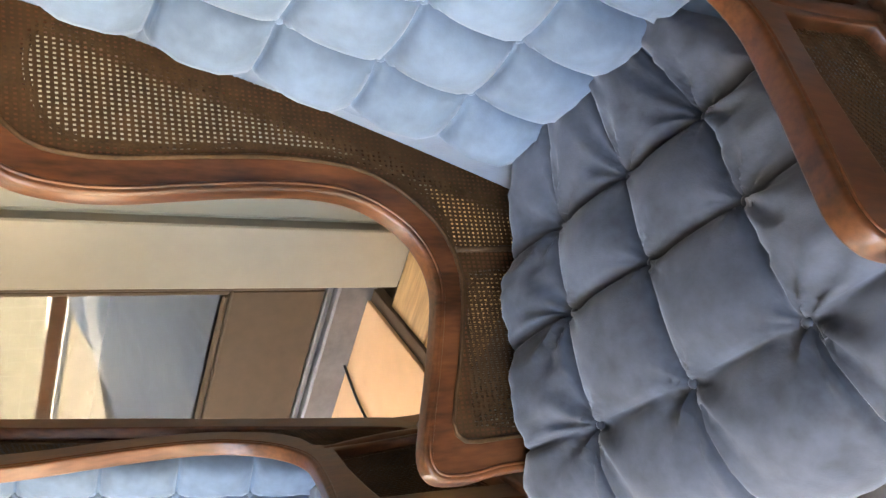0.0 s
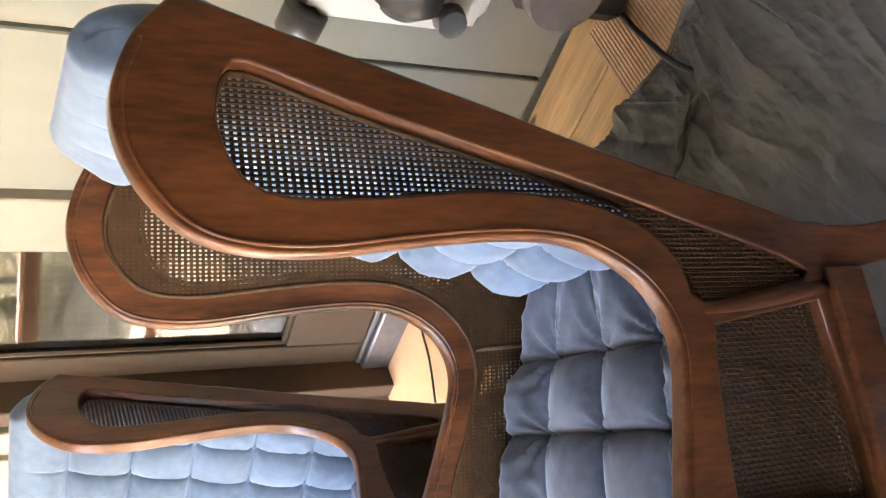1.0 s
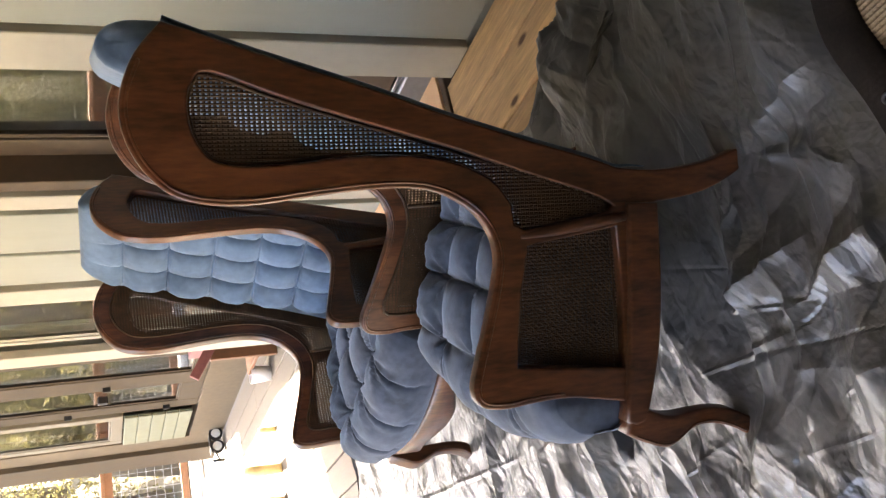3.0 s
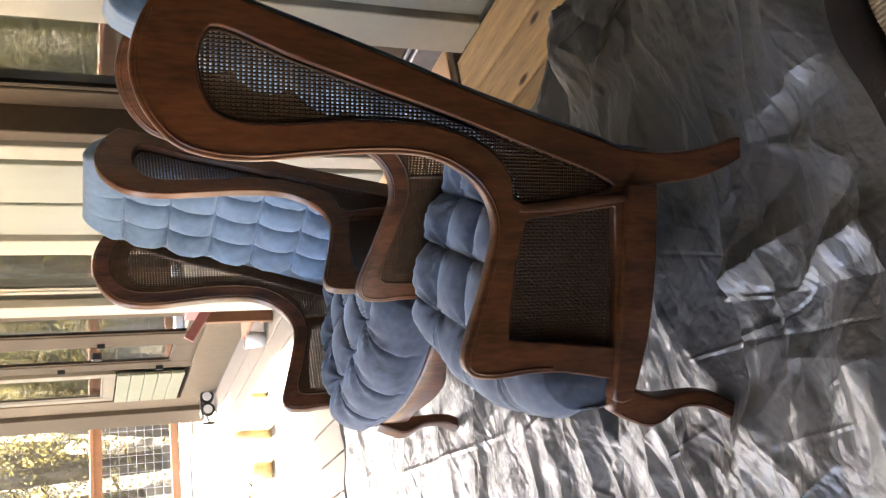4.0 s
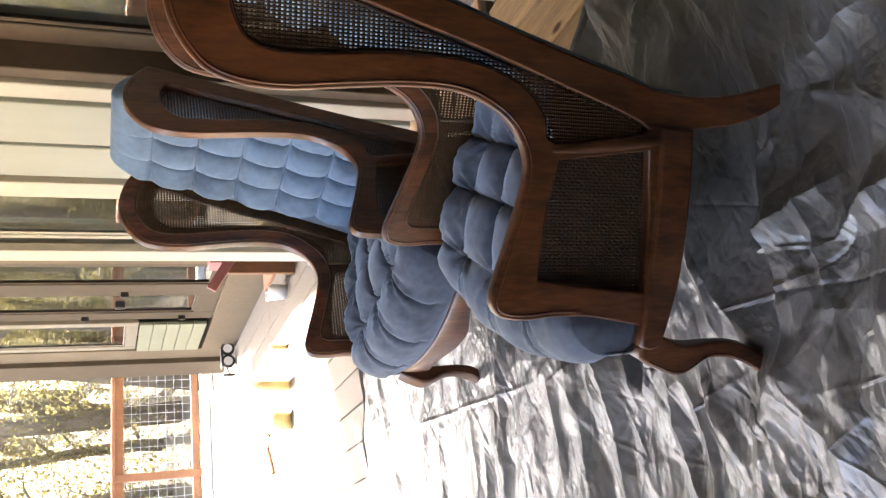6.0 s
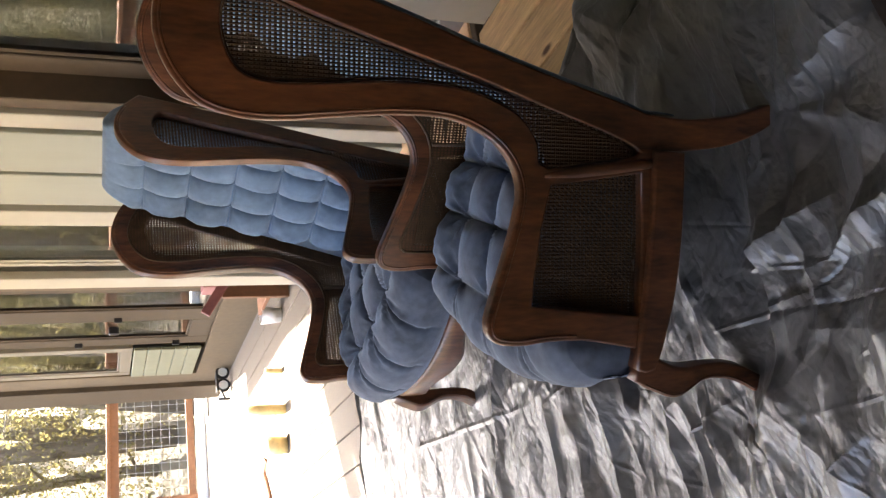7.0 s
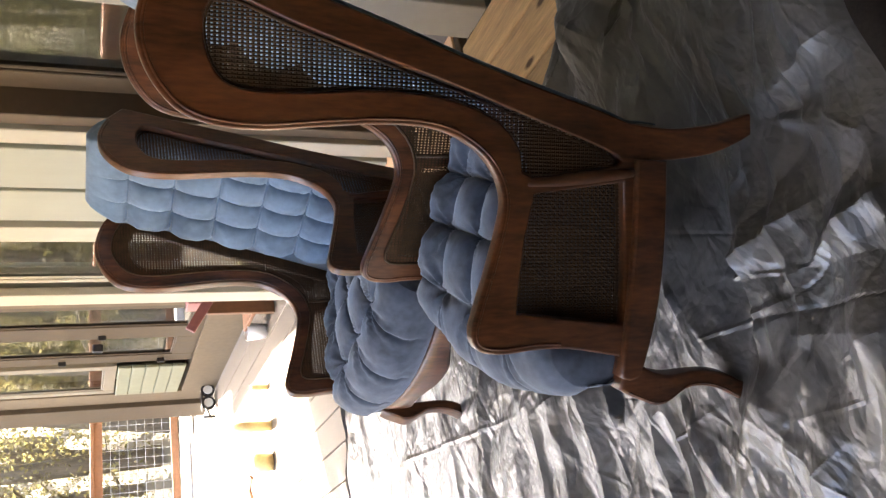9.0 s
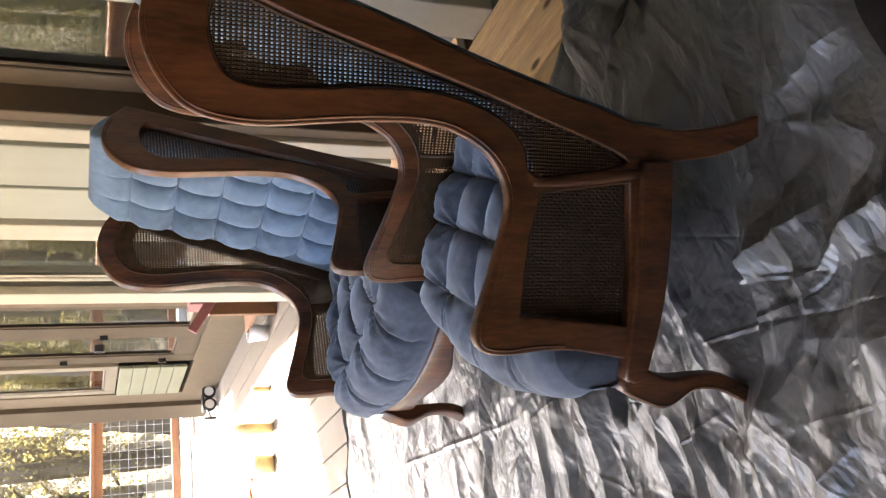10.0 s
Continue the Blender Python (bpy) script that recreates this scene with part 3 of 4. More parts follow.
    seat, pins = tufted([(-0.42, 0.425), (-0.26, 0.432), (-0.12, 0.455), (0.02, 0.458), (0.090, 0.445), (0.128, 0.405), (0.138, 0.360), (0.128, 0.320), (0.108, 0.296)],
                  wide, [0.0, 0.222, 0.40, 0.612, 1.0], [0, 0.252, 0.51, 0.768, 1.0], 0.034, lambda t: 1.0 if t < 0.62 else max(0.35, 1 - (t - 0.62) * 2.4), 18, 3, 1,
                  lambda p, n, sgn, w: (p.x - 0.004, sgn * w * 0.975, max(0.285, p.y - 0.16)), tuck=0.0075, groove=0.0085, stuffed=pillow, seam=0.905)
    bowed = lambda x, y, z: (x + (0.022 - 0.62 * y * y) * min(1, max(0, (x + 0.04) / 0.14)), y, z)
    cushion = part("seat_cushion", warp(seat, bowed), SEAT_VELVET, chair, "deep-tufted blue velvet seat, its shade put into the colour")
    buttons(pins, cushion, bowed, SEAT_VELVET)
    back, pins = tufted([(-0.385, 0.36), (-0.428, 0.548), (-0.490, 0.795), (-0.552, 1.040), (-0.562, 1.122), (-0.582, 1.180), (-0.618, 1.196), (-0.650, 1.164), (-0.650, 1.080)],
                  lambda u, z: 0.202 - 0.048 * min(1, max(0, (z - 1.07) / 0.12)) ** 2, [0.0, 0.066, 0.198, 0.330, 0.462, 0.594, 0.726, 0.88, 1.0], [0, 0.25, 0.52, 0.78, 1.0], 0.036,
                  lambda t: 1.0 if t < 0.69 else max(0.0, 1 - (t - 0.69) * 9.0), 13, 5, -1,
                  lambda p, n, sgn, w: (p.x - n.x * 0.034, sgn * (side_v(p.x) - 0.018 - 0.05 * min(1, max(0, (p.y - 1.10) / 0.075)) ** 2) - 0.016, p.y - n.y * 0.045), droop=1.0, roll=0.74)
    back.flip_normals()
    aside = lambda x, y, z: (x, y + 0.016, z)
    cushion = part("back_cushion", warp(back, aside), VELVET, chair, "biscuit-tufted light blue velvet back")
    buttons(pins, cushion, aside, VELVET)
    # outside back, covered in the same cloth
    hull = [(-0.368, 0.235), (-0.394, 0.30), (-0.449, 0.46), (-0.535, 0.735), (-0.600, 0.962), (-0.640, 1.08)]
    bm = bmesh.new()
    prev = None
    for u, z in catmull(hull, 4):
        w = side_v(u) - 0.016
        cur = [bm.verts.new((u - 0.012 * (1 - abs(s)), s * w, z)) for s in (-1, -0.5, 0, 0.5, 1)]
        cur += [bm.verts.new((u + 0.03, s * w, z)) for s in (1, -1)]
        if prev:
            for k in range(7):
                bm.faces.new((prev[k], prev[(k + 1) % 7], cur[(k + 1) % 7], cur[k])).smooth = True
        prev = cur
    bmesh.ops.recalc_face_normals(bm, faces=bm.faces)
    part("outside_back", bm, VELVET, chair)
    return chair


chair_a = build_chair(pose(0.602, 1.672, 0, 0, 0, 146.9), "mahogany wing chair with cane sides and tufted blue velvet", "blue wing chairs")
chair_b = copy_thing(chair_a, pose(0.793, 2.433, 0.028, 0, 0, -166.7))
chair_b["label"] = "mahogany wing chair in tufted blue velvet, standing nearer the house door"

# ------------------------------------------------------------------ floor, sheet and ground
def build_ground():
    """One sheet that dips round the deck and rises to wooded hills."""
    r = np.concatenate([np.linspace(0, 40, 61), np.geomspace(42, 900, 20)])
    r = np.concatenate([-r[:0:-1], r])
    x, y = np.meshgrid(r, r)
    d = np.sqrt((x + 1) ** 2 + (y - 4) ** 2)
    rise = np.clip((d - 15) / 30, 0, 1)
    z = -0.95 + 9.0 * rise * rise * (3 - 2 * rise) + rise * (1.2 * soft_noise(x * 0.13, y * 0.13, 31) + 0.5 * soft_noise(x * 0.5, y * 0.5, 32))
    n = len(r)
    q = (np.arange(n - 1)[:, None] * n + np.arange(n - 1)[None, :]).ravel()
    me = bpy.data.meshes.new("ground")
    me.from_pydata(np.stack([x, y, z], -1).reshape(-1, 3).tolist(), [], np.stack([q, q + 1, q + n + 1, q + n], -1).tolist())
    me.update()
    return smooth(me)


floor = empty("floor", Matrix(), "sunlit pine deck with long boards beside the house", "deck", kind="structure")
PITCH = 0.185
board_mesh = {}


def deck_board(x, y0, y1, z=0.0):
    length = round(y1 - y0, 3)
    if length not in board_mesh:
        bm = box(-PITCH / 2 + 0.003, 0, -0.036, PITCH / 2 - 0.003, length, 0, 0.003)
        me = bpy.data.meshes.new("board")
        bm.to_mesh(me)
        bm.free()
        # boards beyond y = 3 take the colour darkened against the sun
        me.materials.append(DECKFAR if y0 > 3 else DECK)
        board_mesh[length] = me
    ob = new("board", board_mesh[length])
    ob.parent = floor
    ob.location = (x, y0, z)


rnd = random.Random(4)
for i in range(-15, 6):
    x = 1.72 + i * PITCH
    if x < 1.9:
        deck_board(x, -3.5, 2.36, -0.004)
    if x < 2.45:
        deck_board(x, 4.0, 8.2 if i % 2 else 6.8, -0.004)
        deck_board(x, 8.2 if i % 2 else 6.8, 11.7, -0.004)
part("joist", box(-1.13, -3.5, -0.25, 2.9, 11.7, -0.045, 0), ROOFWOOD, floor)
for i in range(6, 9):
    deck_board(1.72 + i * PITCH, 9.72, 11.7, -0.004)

# peach sheet in front of the door, with the cut board end and its dark edging
landing = tagged(part("landing", box(-1.10, 2.40, -0.03, 1.98, 4.0, 0.012, 0.002), PINK), "peach plywood landing in front of the brown door", "landing", kind="structure")
tagged(part("edging", box(1.30, 2.36, -0.03, 1.90, 2.40, 0.004, 0.003), BROWN), "dark rubber edging at the board ends", "edging", kind="structure")


def soft_noise(x, y, seed):
    """Smooth value noise on arrays, about -1 to 1."""
    tab = np.random.RandomState(seed).uniform(-1, 1, (128, 128))
    i, j = np.floor(x).astype(int), np.floor(y).astype(int)
    fx, fy = x - i, y - j
    fx, fy = fx * fx * (3 - 2 * fx), fy * fy * (3 - 2 * fy)
    g = lambda a, b: tab[a % 128, b % 128]
    return (g(i, j) * (1 - fx) + g(i + 1, j) * fx) * (1 - fy) + (g(i, j + 1) * (1 - fx) + g(i + 1, j + 1) * fx) * fy


def facets(x, y, seed):
    """Flat triangles of random height that meet in sharp creases, about -1 to 1."""
    tab = np.random.RandomState(seed).uniform(-1, 1, (128, 128))
    i, j = np.floor(x).astype(int), np.floor(y).astype(int)
    fx, fy = x - i, y - j
    g = lambda a, b: tab[a % 128, b % 128]
    h00, h10, h01, h11 = g(i, j), g(i + 1, j), g(i, j + 1), g(i + 1, j + 1)
    low = h00 + (h10 - h00) * fx + (h01 - h00) * fy
    high = h11 + (h01 - h11) * (1 - fx) + (h10 - h11) * (1 - fy)
    return np.where(fx + fy < 1, low, high)


def ridge(x, y, a, b, width, height):
    """A sharp fold that runs from a and dies out at b."""
    d = (b[0] - a[0], b[1] - a[1])
    ll = d[0] * d[0] + d[1] * d[1]
    t = ((x - a[0]) * d[0] + (y - a[1]) * d[1]) / ll
    q = np.abs((x - a[0]) * d[1] - (y - a[1]) * d[0]) / math.sqrt(ll)
    h = height * np.clip(t / 0.16, 0, 1) * np.clip(1 - t, 0, 1) ** 0.7 * np.clip(1 - q / (width * (0.35 + np.clip(t, 0, 1))), 0, 1)
    return np.where((t >= 0) & (t <= 1), h, 0)


def flap(x, y, a, b, width, height):
    """A fold that has toppled over: a sharp crest from a to b, with one broad slope that faces the garden."""
    d = (b[0] - a[0], b[1] - a[1])
    length = math.hypot(*d)
    t = ((x - a[0]) * d[0] + (y - a[1]) * d[1]) / length ** 2
    q = (-(x - a[0]) * d[1] + (y - a[1]) * d[0]) / length
    if 0.6 * d[1] + 0.8 * d[0] < 0:
        q = -q
    q = q + 0.012 * soft_noise(x * 9, y * 9, 51)
    rise = np.where(q > 0, np.clip(1 - q / width, 0, 1), np.clip(1 + q / (0.02 + 0.35 * width), 0, 1))
    return height * rise * np.clip(t / 0.2, 0, 1) * np.clip((1 - t) / 0.3, 0, 1)


def fan(x, y, a, b, left, right, height):
    """A stretched facet that widens and rises from the point a towards b, sharp on one side."""
    d = (b[0] - a[0], b[1] - a[1])
    length = math.hypot(*d)
    t = ((x - a[0]) * d[0] + (y - a[1]) * d[1]) / length ** 2
    q = ((x - a[0]) * d[1] - (y - a[1]) * d[0]) / length
    t = np.clip(t, 0.001, 1.6)
    side = np.where(q > 0, np.clip(1 - q / (right * t), 0, 1), np.clip(1 + q / (left * t), 0, 1))
    return height * t * side * np.clip((1.3 - t) / 0.3, 0, 1) * (t > 0.002)


def build_sheet():
    """Black plastic sheet, creased and rucked up."""
    x0, x1, y0, y1 = -0.9, 1.62, -1.2, 4.24
    xs = np.concatenate([np.linspace(x0, -0.25, 50)[:-1], np.linspace(-0.25, 1.30, 450)[:-1], np.linspace(1.30, x1, 70)])
    ys = np.concatenate([np.linspace(y0, 0.7, 60)[:-1], np.linspace(0.7, 2.3, 470)[:-1], np.linspace(2.3, y1, 330)])
    nx, ny = len(xs) - 1, len(ys) - 1
    x, y = np.meshgrid(xs, ys)
    wx = x + 0.09 * soft_noise(x * 2.3, y * 2.3, 1) + 0.010 * soft_noise(x * 7, y * 7, 2)
    wy = y + 0.09 * soft_noise(x * 2.3, y * 2.3, 3) + 0.010 * soft_noise(x * 7, y * 7, 4)
    a, b = 0.995 * wx - 0.10 * wy, 0.10 * wx + 0.995 * wy
    c, d = 0.60 * wx + 0.80 * wy, -0.80 * wx + 0.60 * wy
    crest = lambda p, q, seed: 1 - 2 * np.abs(soft_noise(p, q, seed))
    calm = np.where(y < 1.9, 1 / (1 + np.exp(-(x - 0.84 + 0.15 * (y - 1.2)) * 14)), 0)
    bunch = np.exp(-((x - 1.36) ** 2 + (y - 1.70) ** 2) / 0.012)
    rucked = np.exp(-((x - 0.55) ** 2 + (y - 1.26) ** 2) / 0.012)
    flat = np.exp(-(((x - 0.66) / 0.12) ** 2 + ((y - 1.46) / 0.10) ** 2))
    away = np.clip((y - 2.1) / 0.6, 0, 1)
    k = (1.0 + 0.10 * calm + 0.6 * bunch + 0.7 * rucked) * (1 - 0.75 * flat) * (1 - 0.45 * away)
    patch = 0.75 + 0.5 * soft_noise(x * 2.1, y * 2.1, 8)
    fine = 0.95 * (1 + 0.30 * calm) * (1 + 1.0 * rucked) * (1 + 0.5 * away)
    z = 0.030 + k * (0.022 * crest(a * 1.5, b * 5.2, 5) + 0.013 * crest(a * 2.8, b * 11.5, 6) + 0.016 * facets(a * 3.6, b * 8.0, 11)
                     + 0.014 * patch * facets(c * 10, d * 8, 12) + fine * (0.0013 * patch * crest(a * 9, b * 30, 7) + 0.0052 * patch * patch * facets(a * 18, b * 24, 13)
                     + 0.0010 * patch * facets(c * 56, d * 60, 14)))
    # straight creases left by the folded pack
    for s_, w_ in ((0.86 * x + 0.51 * y + 0.02 * soft_noise(x * 2, y * 2, 41), 0.31), (-0.51 * x + 0.86 * y + 0.02 * soft_noise(x * 2, y * 2, 42), 0.27)):
        z = z + 0.0018 * np.clip(1 - np.abs(s_ / w_ - np.round(s_ / w_)) * w_ / 0.014, 0, 1) * np.where(np.round(s_ / w_) % 2 == 0, 1, -0.8)
    # many short, straight creases where the film was pressed
    rc = np.random.RandomState(61)
    for i in range(150):
        p = np.array([rc.uniform(-0.2, 1.45), rc.uniform(0.8, 2.6)])
        way, size, wide, high = rc.normal(0.15, 0.75), rc.uniform(0.12, 0.50), rc.uniform(0.006, 0.014), rc.uniform(0.0015, 0.0045)
        q = p + size * np.array([math.cos(way), math.sin(way)])
        lo_x, hi_x = np.searchsorted(xs, [min(p[0], q[0]) - 0.06, max(p[0], q[0]) + 0.06])
        lo_y, hi_y = np.searchsorted(ys, [min(p[1], q[1]) - 0.06, max(p[1], q[1]) + 0.06])
        z[lo_y:hi_y, lo_x:hi_x] += (1 if i % 3 else -1) * ridge(x[lo_y:hi_y, lo_x:hi_x], y[lo_y:hi_y, lo_x:hi_x], p, q, wide, high)
    # folds that fan out from the rear foot
    z = z + ridge(x, y, (0.775, 1.155), (1.02, 1.07), 0.045, 0.016) + ridge(x, y, (0.775, 1.155), (1.10, 1.20), 0.035, 0.012) + ridge(x, y, (0.76, 1.13), (0.66, 0.96), 0.030, 0.008) + ridge(x, y, (0.71, 1.21), (0.67, 1.31), 0.022, 0.010)
    z = z + fan(x, y, (0.775, 1.165), (0.93, 0.93), 0.20, 0.60, 0.072) * np.clip((x - 0.750) / 0.060, 0, 1) + fan(x, y, (0.77, 1.15), (0.63, 0.95), 0.10, 0.06, 0.020)
    z = z + fan(x, y, (0.80, 1.18), (1.16, 1.08), 0.14, 0.10, 0.022) + fan(x, y, (0.525, 1.37), (0.56, 1.13), 0.09, 0.10, 0.052) + fan(x, y, (1.17, 1.78), (1.31, 1.58), 0.26, 0.22, 0.064)
    z = z + fan(x, y, (0.46, 1.15), (0.50, 0.95), 0.07, 0.09, 0.044) + fan(x, y, (0.33, 1.43), (0.17, 1.19), 0.20, 0.20, 0.034) + fan(x, y, (0.36, 1.22), (0.29, 1.00), 0.18, 0.18, 0.036)
    # twisted tuck behind the chair
    z = z + ridge(x, y, (1.30, 1.33), (1.08, 1.62), 0.040, 0.022)
    # folds under the arm and out from the front foot
    z = z + ridge(x, y, (0.60, 1.56), (0.36, 1.50), 0.035, 0.018) + ridge(x, y, (0.44, 1.50), (0.41, 1.00), 0.014, 0.006) + ridge(x, y, (0.45, 1.22), (0.49, 0.96), 0.060, 0.014)
    z = z + ridge(x, y, (0.31, 1.44), (0.05, 1.23), 0.060, 0.016) + ridge(x, y, (0.36, 1.61), (0.08, 1.54), 0.055, 0.016) + ridge(x, y, (0.44, 1.89), (0.10, 1.91), 0.060, 0.016)
    z = z + ridge(x, y, (0.46, 2.04), (0.12, 2.02), 0.050, 0.015) + ridge(x, y, (0.70, 1.26), (0.80, 1.22), 0.020, 0.020)
    for p, q, wide, high in (((0.64, 1.22), (0.48, 1.32), 0.10, 0.026), ((0.56, 1.17), (0.49, 1.30), 0.06, 0.014), ((0.47, 1.20), (0.50, 0.95), 0.10, 0.026), ((0.40, 1.36), (0.41, 1.05), 0.08, 0.016),
                             ((0.33, 1.40), (0.03, 1.17), 0.075, 0.020), ((0.62, 1.57), (0.33, 1.42), 0.055, 0.018), ((0.33, 1.58), (0.05, 1.50), 0.06, 0.016),
                             ((0.28, 1.58), (0.12, 1.54), 0.05, 0.014), ((0.42, 1.86), (0.08, 1.86), 0.07, 0.016)):
        z = z + flap(x, y, p, q, wide, high * 0.6)
    # a straight fold line towards the far edge
    z = z + 0.004 * np.clip(1 - np.abs(x - 0.50 - 0.075 * (y - 2.4)) / 0.012, 0, 1) * np.clip((y - 2.3) * 6, 0, 1) * np.clip((3.4 - y) * 6, 0, 1)
    z = z + 0.028 / (1 + np.exp(-(y - 2.1) * 16))
    over = np.clip((y - 0.88 + 0.10 * np.abs(x - 0.8)) / 0.09, 0, 1)
    z = np.minimum(z, 0.034) * (1 - over) + z * over
    edge = 1.44 + 0.10 * soft_noise(y * 1.6, y * 0, 21) + 0.05 * soft_noise(y * 7, y * 0, 22) - 0.12 / (1 + np.exp(-(y - 1.75) * 12)) - 0.085 * np.exp(-((y - 1.25) / 0.17) ** 2)
    z = np.where(x > edge, z * 0.6, z)
    x = np.where(x > edge, edge + (x - edge) * 0.12, x)
    far = 4.16 + 0.06 * soft_noise(x * 1.3, x * 0, 23)
    y = np.where(y > far, far + (y - far) * 0.1, y)
    verts = np.stack([x, y, np.maximum(z, 0.003)], -1).reshape(-1, 3)
    q = (np.arange(ny)[:, None] * (nx + 1) + np.arange(nx)[None, :]).ravel()
    faces = np.stack([q, q + 1, q + nx + 2, q + nx + 1], -1)
    me = bpy.data.meshes.new("plastic_sheet")
    me.from_pydata(verts.tolist(), [], faces.tolist())
    me.update()
    smooth(me)
    me.set_sharp_from_angle(angle=radians(13))
    return me


tagged(part("ground", build_ground(), GROUND), "leaf-strewn ground rising to wooded slopes", "ground", kind="structure")
# gravel yard round the deck, a thin layer over the ground
bm = bmesh.new()
rows_ = []
for i in range(25):
    s = i / 24
    y_ = -6 + 23 * s
    out = -6.4 - 0.7 * math.sin(s * 7) - 0.4 * math.sin(s * 17)
    rows_.append([bm.verts.new((out + (2.2 - out) * k / 8, y_ + (0.5 * math.sin(k * 1.3) if i == 24 else 0), -0.93 + 0.015 * math.sin(k * 2.1 + i))) for k in range(9)])
for a, b in zip(rows_, rows_[1:]):
    for k in range(8):
        bm.faces.new((a[k], a[k + 1], b[k + 1], b[k])).smooth = True
tagged(part("pavement", bm, YARD), "pale gravel yard below the deck", "gravel yard", kind="structure")
sheet = tagged(part("plastic_sheet", build_sheet(), TARP), "crumpled black plastic sheet spread over the deck", "plastic sheet")


def twisted_fold(path, wide):
    """A flattened, twisted ruck of thin plastic."""
    bm = bmesh.new()
    rings, n = [], len(path)
    for i, p in enumerate(path):
        d = (Vector(path[min(i + 1, n - 1)]) - Vector(path[max(i - 1, 0)])).normalized()
        side = d.cross(Vector((0, 0, 1))).normalized()
        turn = 0.4 + 2.2 * i / n
        ring = []
        for k in range(14):
            a = 2 * math.pi * k / 14
            r = wide[i] * (1 + 0.30 * math.sin(3 * a + i * 0.45) + 0.16 * math.sin(5 * a - i * 0.7))
            u, v = r * math.cos(a), r * math.sin(a) * 0.38
            ring.append(bm.verts.new(Vector(p) + side * (u * math.cos(turn) - v * math.sin(turn)) + Vector((0, 0, 1)) * abs(u * math.sin(turn) + v * math.cos(turn))))
        rings.append(ring)
    for a, b in zip(rings, rings[1:]):
        for k in range(14):
            bm.faces.new((a[k], a[(k + 1) % 14], b[(k + 1) % 14], b[k]))
    bmesh.ops.recalc_face_normals(bm, faces=bm.faces)
    return bm


fold_path = catmull([(1.30, 1.36, 0.052), (1.27, 1.39, 0.062), (1.235, 1.44, 0.064), (1.19, 1.50, 0.060), (1.145, 1.55, 0.052), (1.095, 1.605, 0.036)], 6)
part("fold", twisted_fold(fold_path, [w[0] for w in catmull([(0.026,), (0.016,), (0.020,), (0.012,), (0.016,), (0.004,)], 6)]), TARP, sheet, "twisted ruck in the plastic")

# ------------------------------------------------------------------ house wall beside the chairs
WX = 1.82  # face of the near wall
wall = empty("wall_east", Matrix(), "cream vertical board siding of the house", "wall", kind="structure")


def wall_board(y0, y1, x=WX, z0=0.005, z1=2.95, parent=None, material=SIDING, depth=0.03):
    return part("siding_board", box(x, y0 + 0.005, z0, x + depth, y1 - 0.005, z1, 0.004), material, parent or wall)


part("sheathing", box(WX + 0.022, -3.5, -0.3, WX + 0.18, 2.30, 2.95, 0), SIDING, wall)
part("sheathing", box(WX + 0.022, 3.034, -0.3, WX + 0.18, 4.02, 2.95, 0), SIDING, wall)
part("sheathing", box(WX + 0.022, 4.68, -0.3, WX + 0.18, 4.80, 2.95, 0), SIDING, wall)
part("sheathing", box(WX + 0.022, 2.30, 2.15, WX + 0.18, 3.034, 2.95, 0), SIDING, wall)
y = 2.120
while y > -3.4:
    wall_board(y - 0.43, y)
    y -= 0.43
for a, b in ((3.198, 3.522), (3.538, 3.826)):
    wall_board(a, b)
tagged(part("trim_1", box(WX - 0.018, 2.130, 0.0, WX + 0.03, 2.298, 2.95), TRIM), "cream board casing beside the brown door", "trim", kind="structure")
tagged(part("trim_2", box(WX - 0.018, 3.038, 0.0, WX + 0.03, 3.132, 2.95), TRIM), "cream board casing beside the brown door", "trim", kind="structure")
tagged(part("trim_3", box(WX - 0.018, 3.850, 0.0, WX + 0.03, 3.958, 2.95), TRIM), "cream casing beside the tall window", "trim", kind="structure")
tagged(part("trim_5", box(WX - 0.006, 3.961, 0.0, WX + 0.03, 4.027, 2.95), TRIM), "narrow cream stop beside the tall window", "trim", kind="structure")
tagged(part("trim_4", box(WX - 0.018, 4.66, 0.0, WX + 0.03, 4.80, 2.95), TRIM), "cream corner board of the house", "trim", kind="structure")


def glazed(name, x, y0, y1, z0, z1, frame_w, material, label, bottom=None, depth=0.05):
    """A glazed leaf that faces -x: stiles, rails and one pane."""
    bottom = bottom or frame_w
    g = empty(name, Matrix(), label, "door" if name.startswith("door") else "window", kind="structure")
    part("stile", box(x, y0, z0, x + depth, y0 + frame_w, z1), material, g)
    part("stile", box(x, y1 - frame_w, z0, x + depth, y1, z1), material, g)
    part("bottom_rail", box(x + 0.001, y0 + frame_w, z0, x + depth, y1 - frame_w, z0 + bottom), material, g)
    part("top_rail", box(x + 0.001, y0 + frame_w, z1 - frame_w, x + depth, y1 - frame_w, z1), material, g)
    pane = part("pane", box(x + depth * 0.45, y0 + frame_w - 0.005, z0 + bottom - 0.005, x + depth * 0.55, y1 - frame_w + 0.005, z1 - frame_w + 0.005, 0), GLASS, g)
    bead = 0.018
    a0, a1, b0, b1 = y0 + frame_w, y1 - frame_w, z0 + bottom, z1 - frame_w
    for q in ((a0, b0, a0 + bead, b1), (a1 - bead, b0, a1, b1), (a0 + bead, b0, a1 - bead, b0 + bead), (a0 + bead, b1 - bead, a1 - bead, b1)):
        part("glazing_bead", box(x + 0.008, q[0], q[1], x + depth * 0.44, q[2], q[3], 0.006), material, g)
    return g


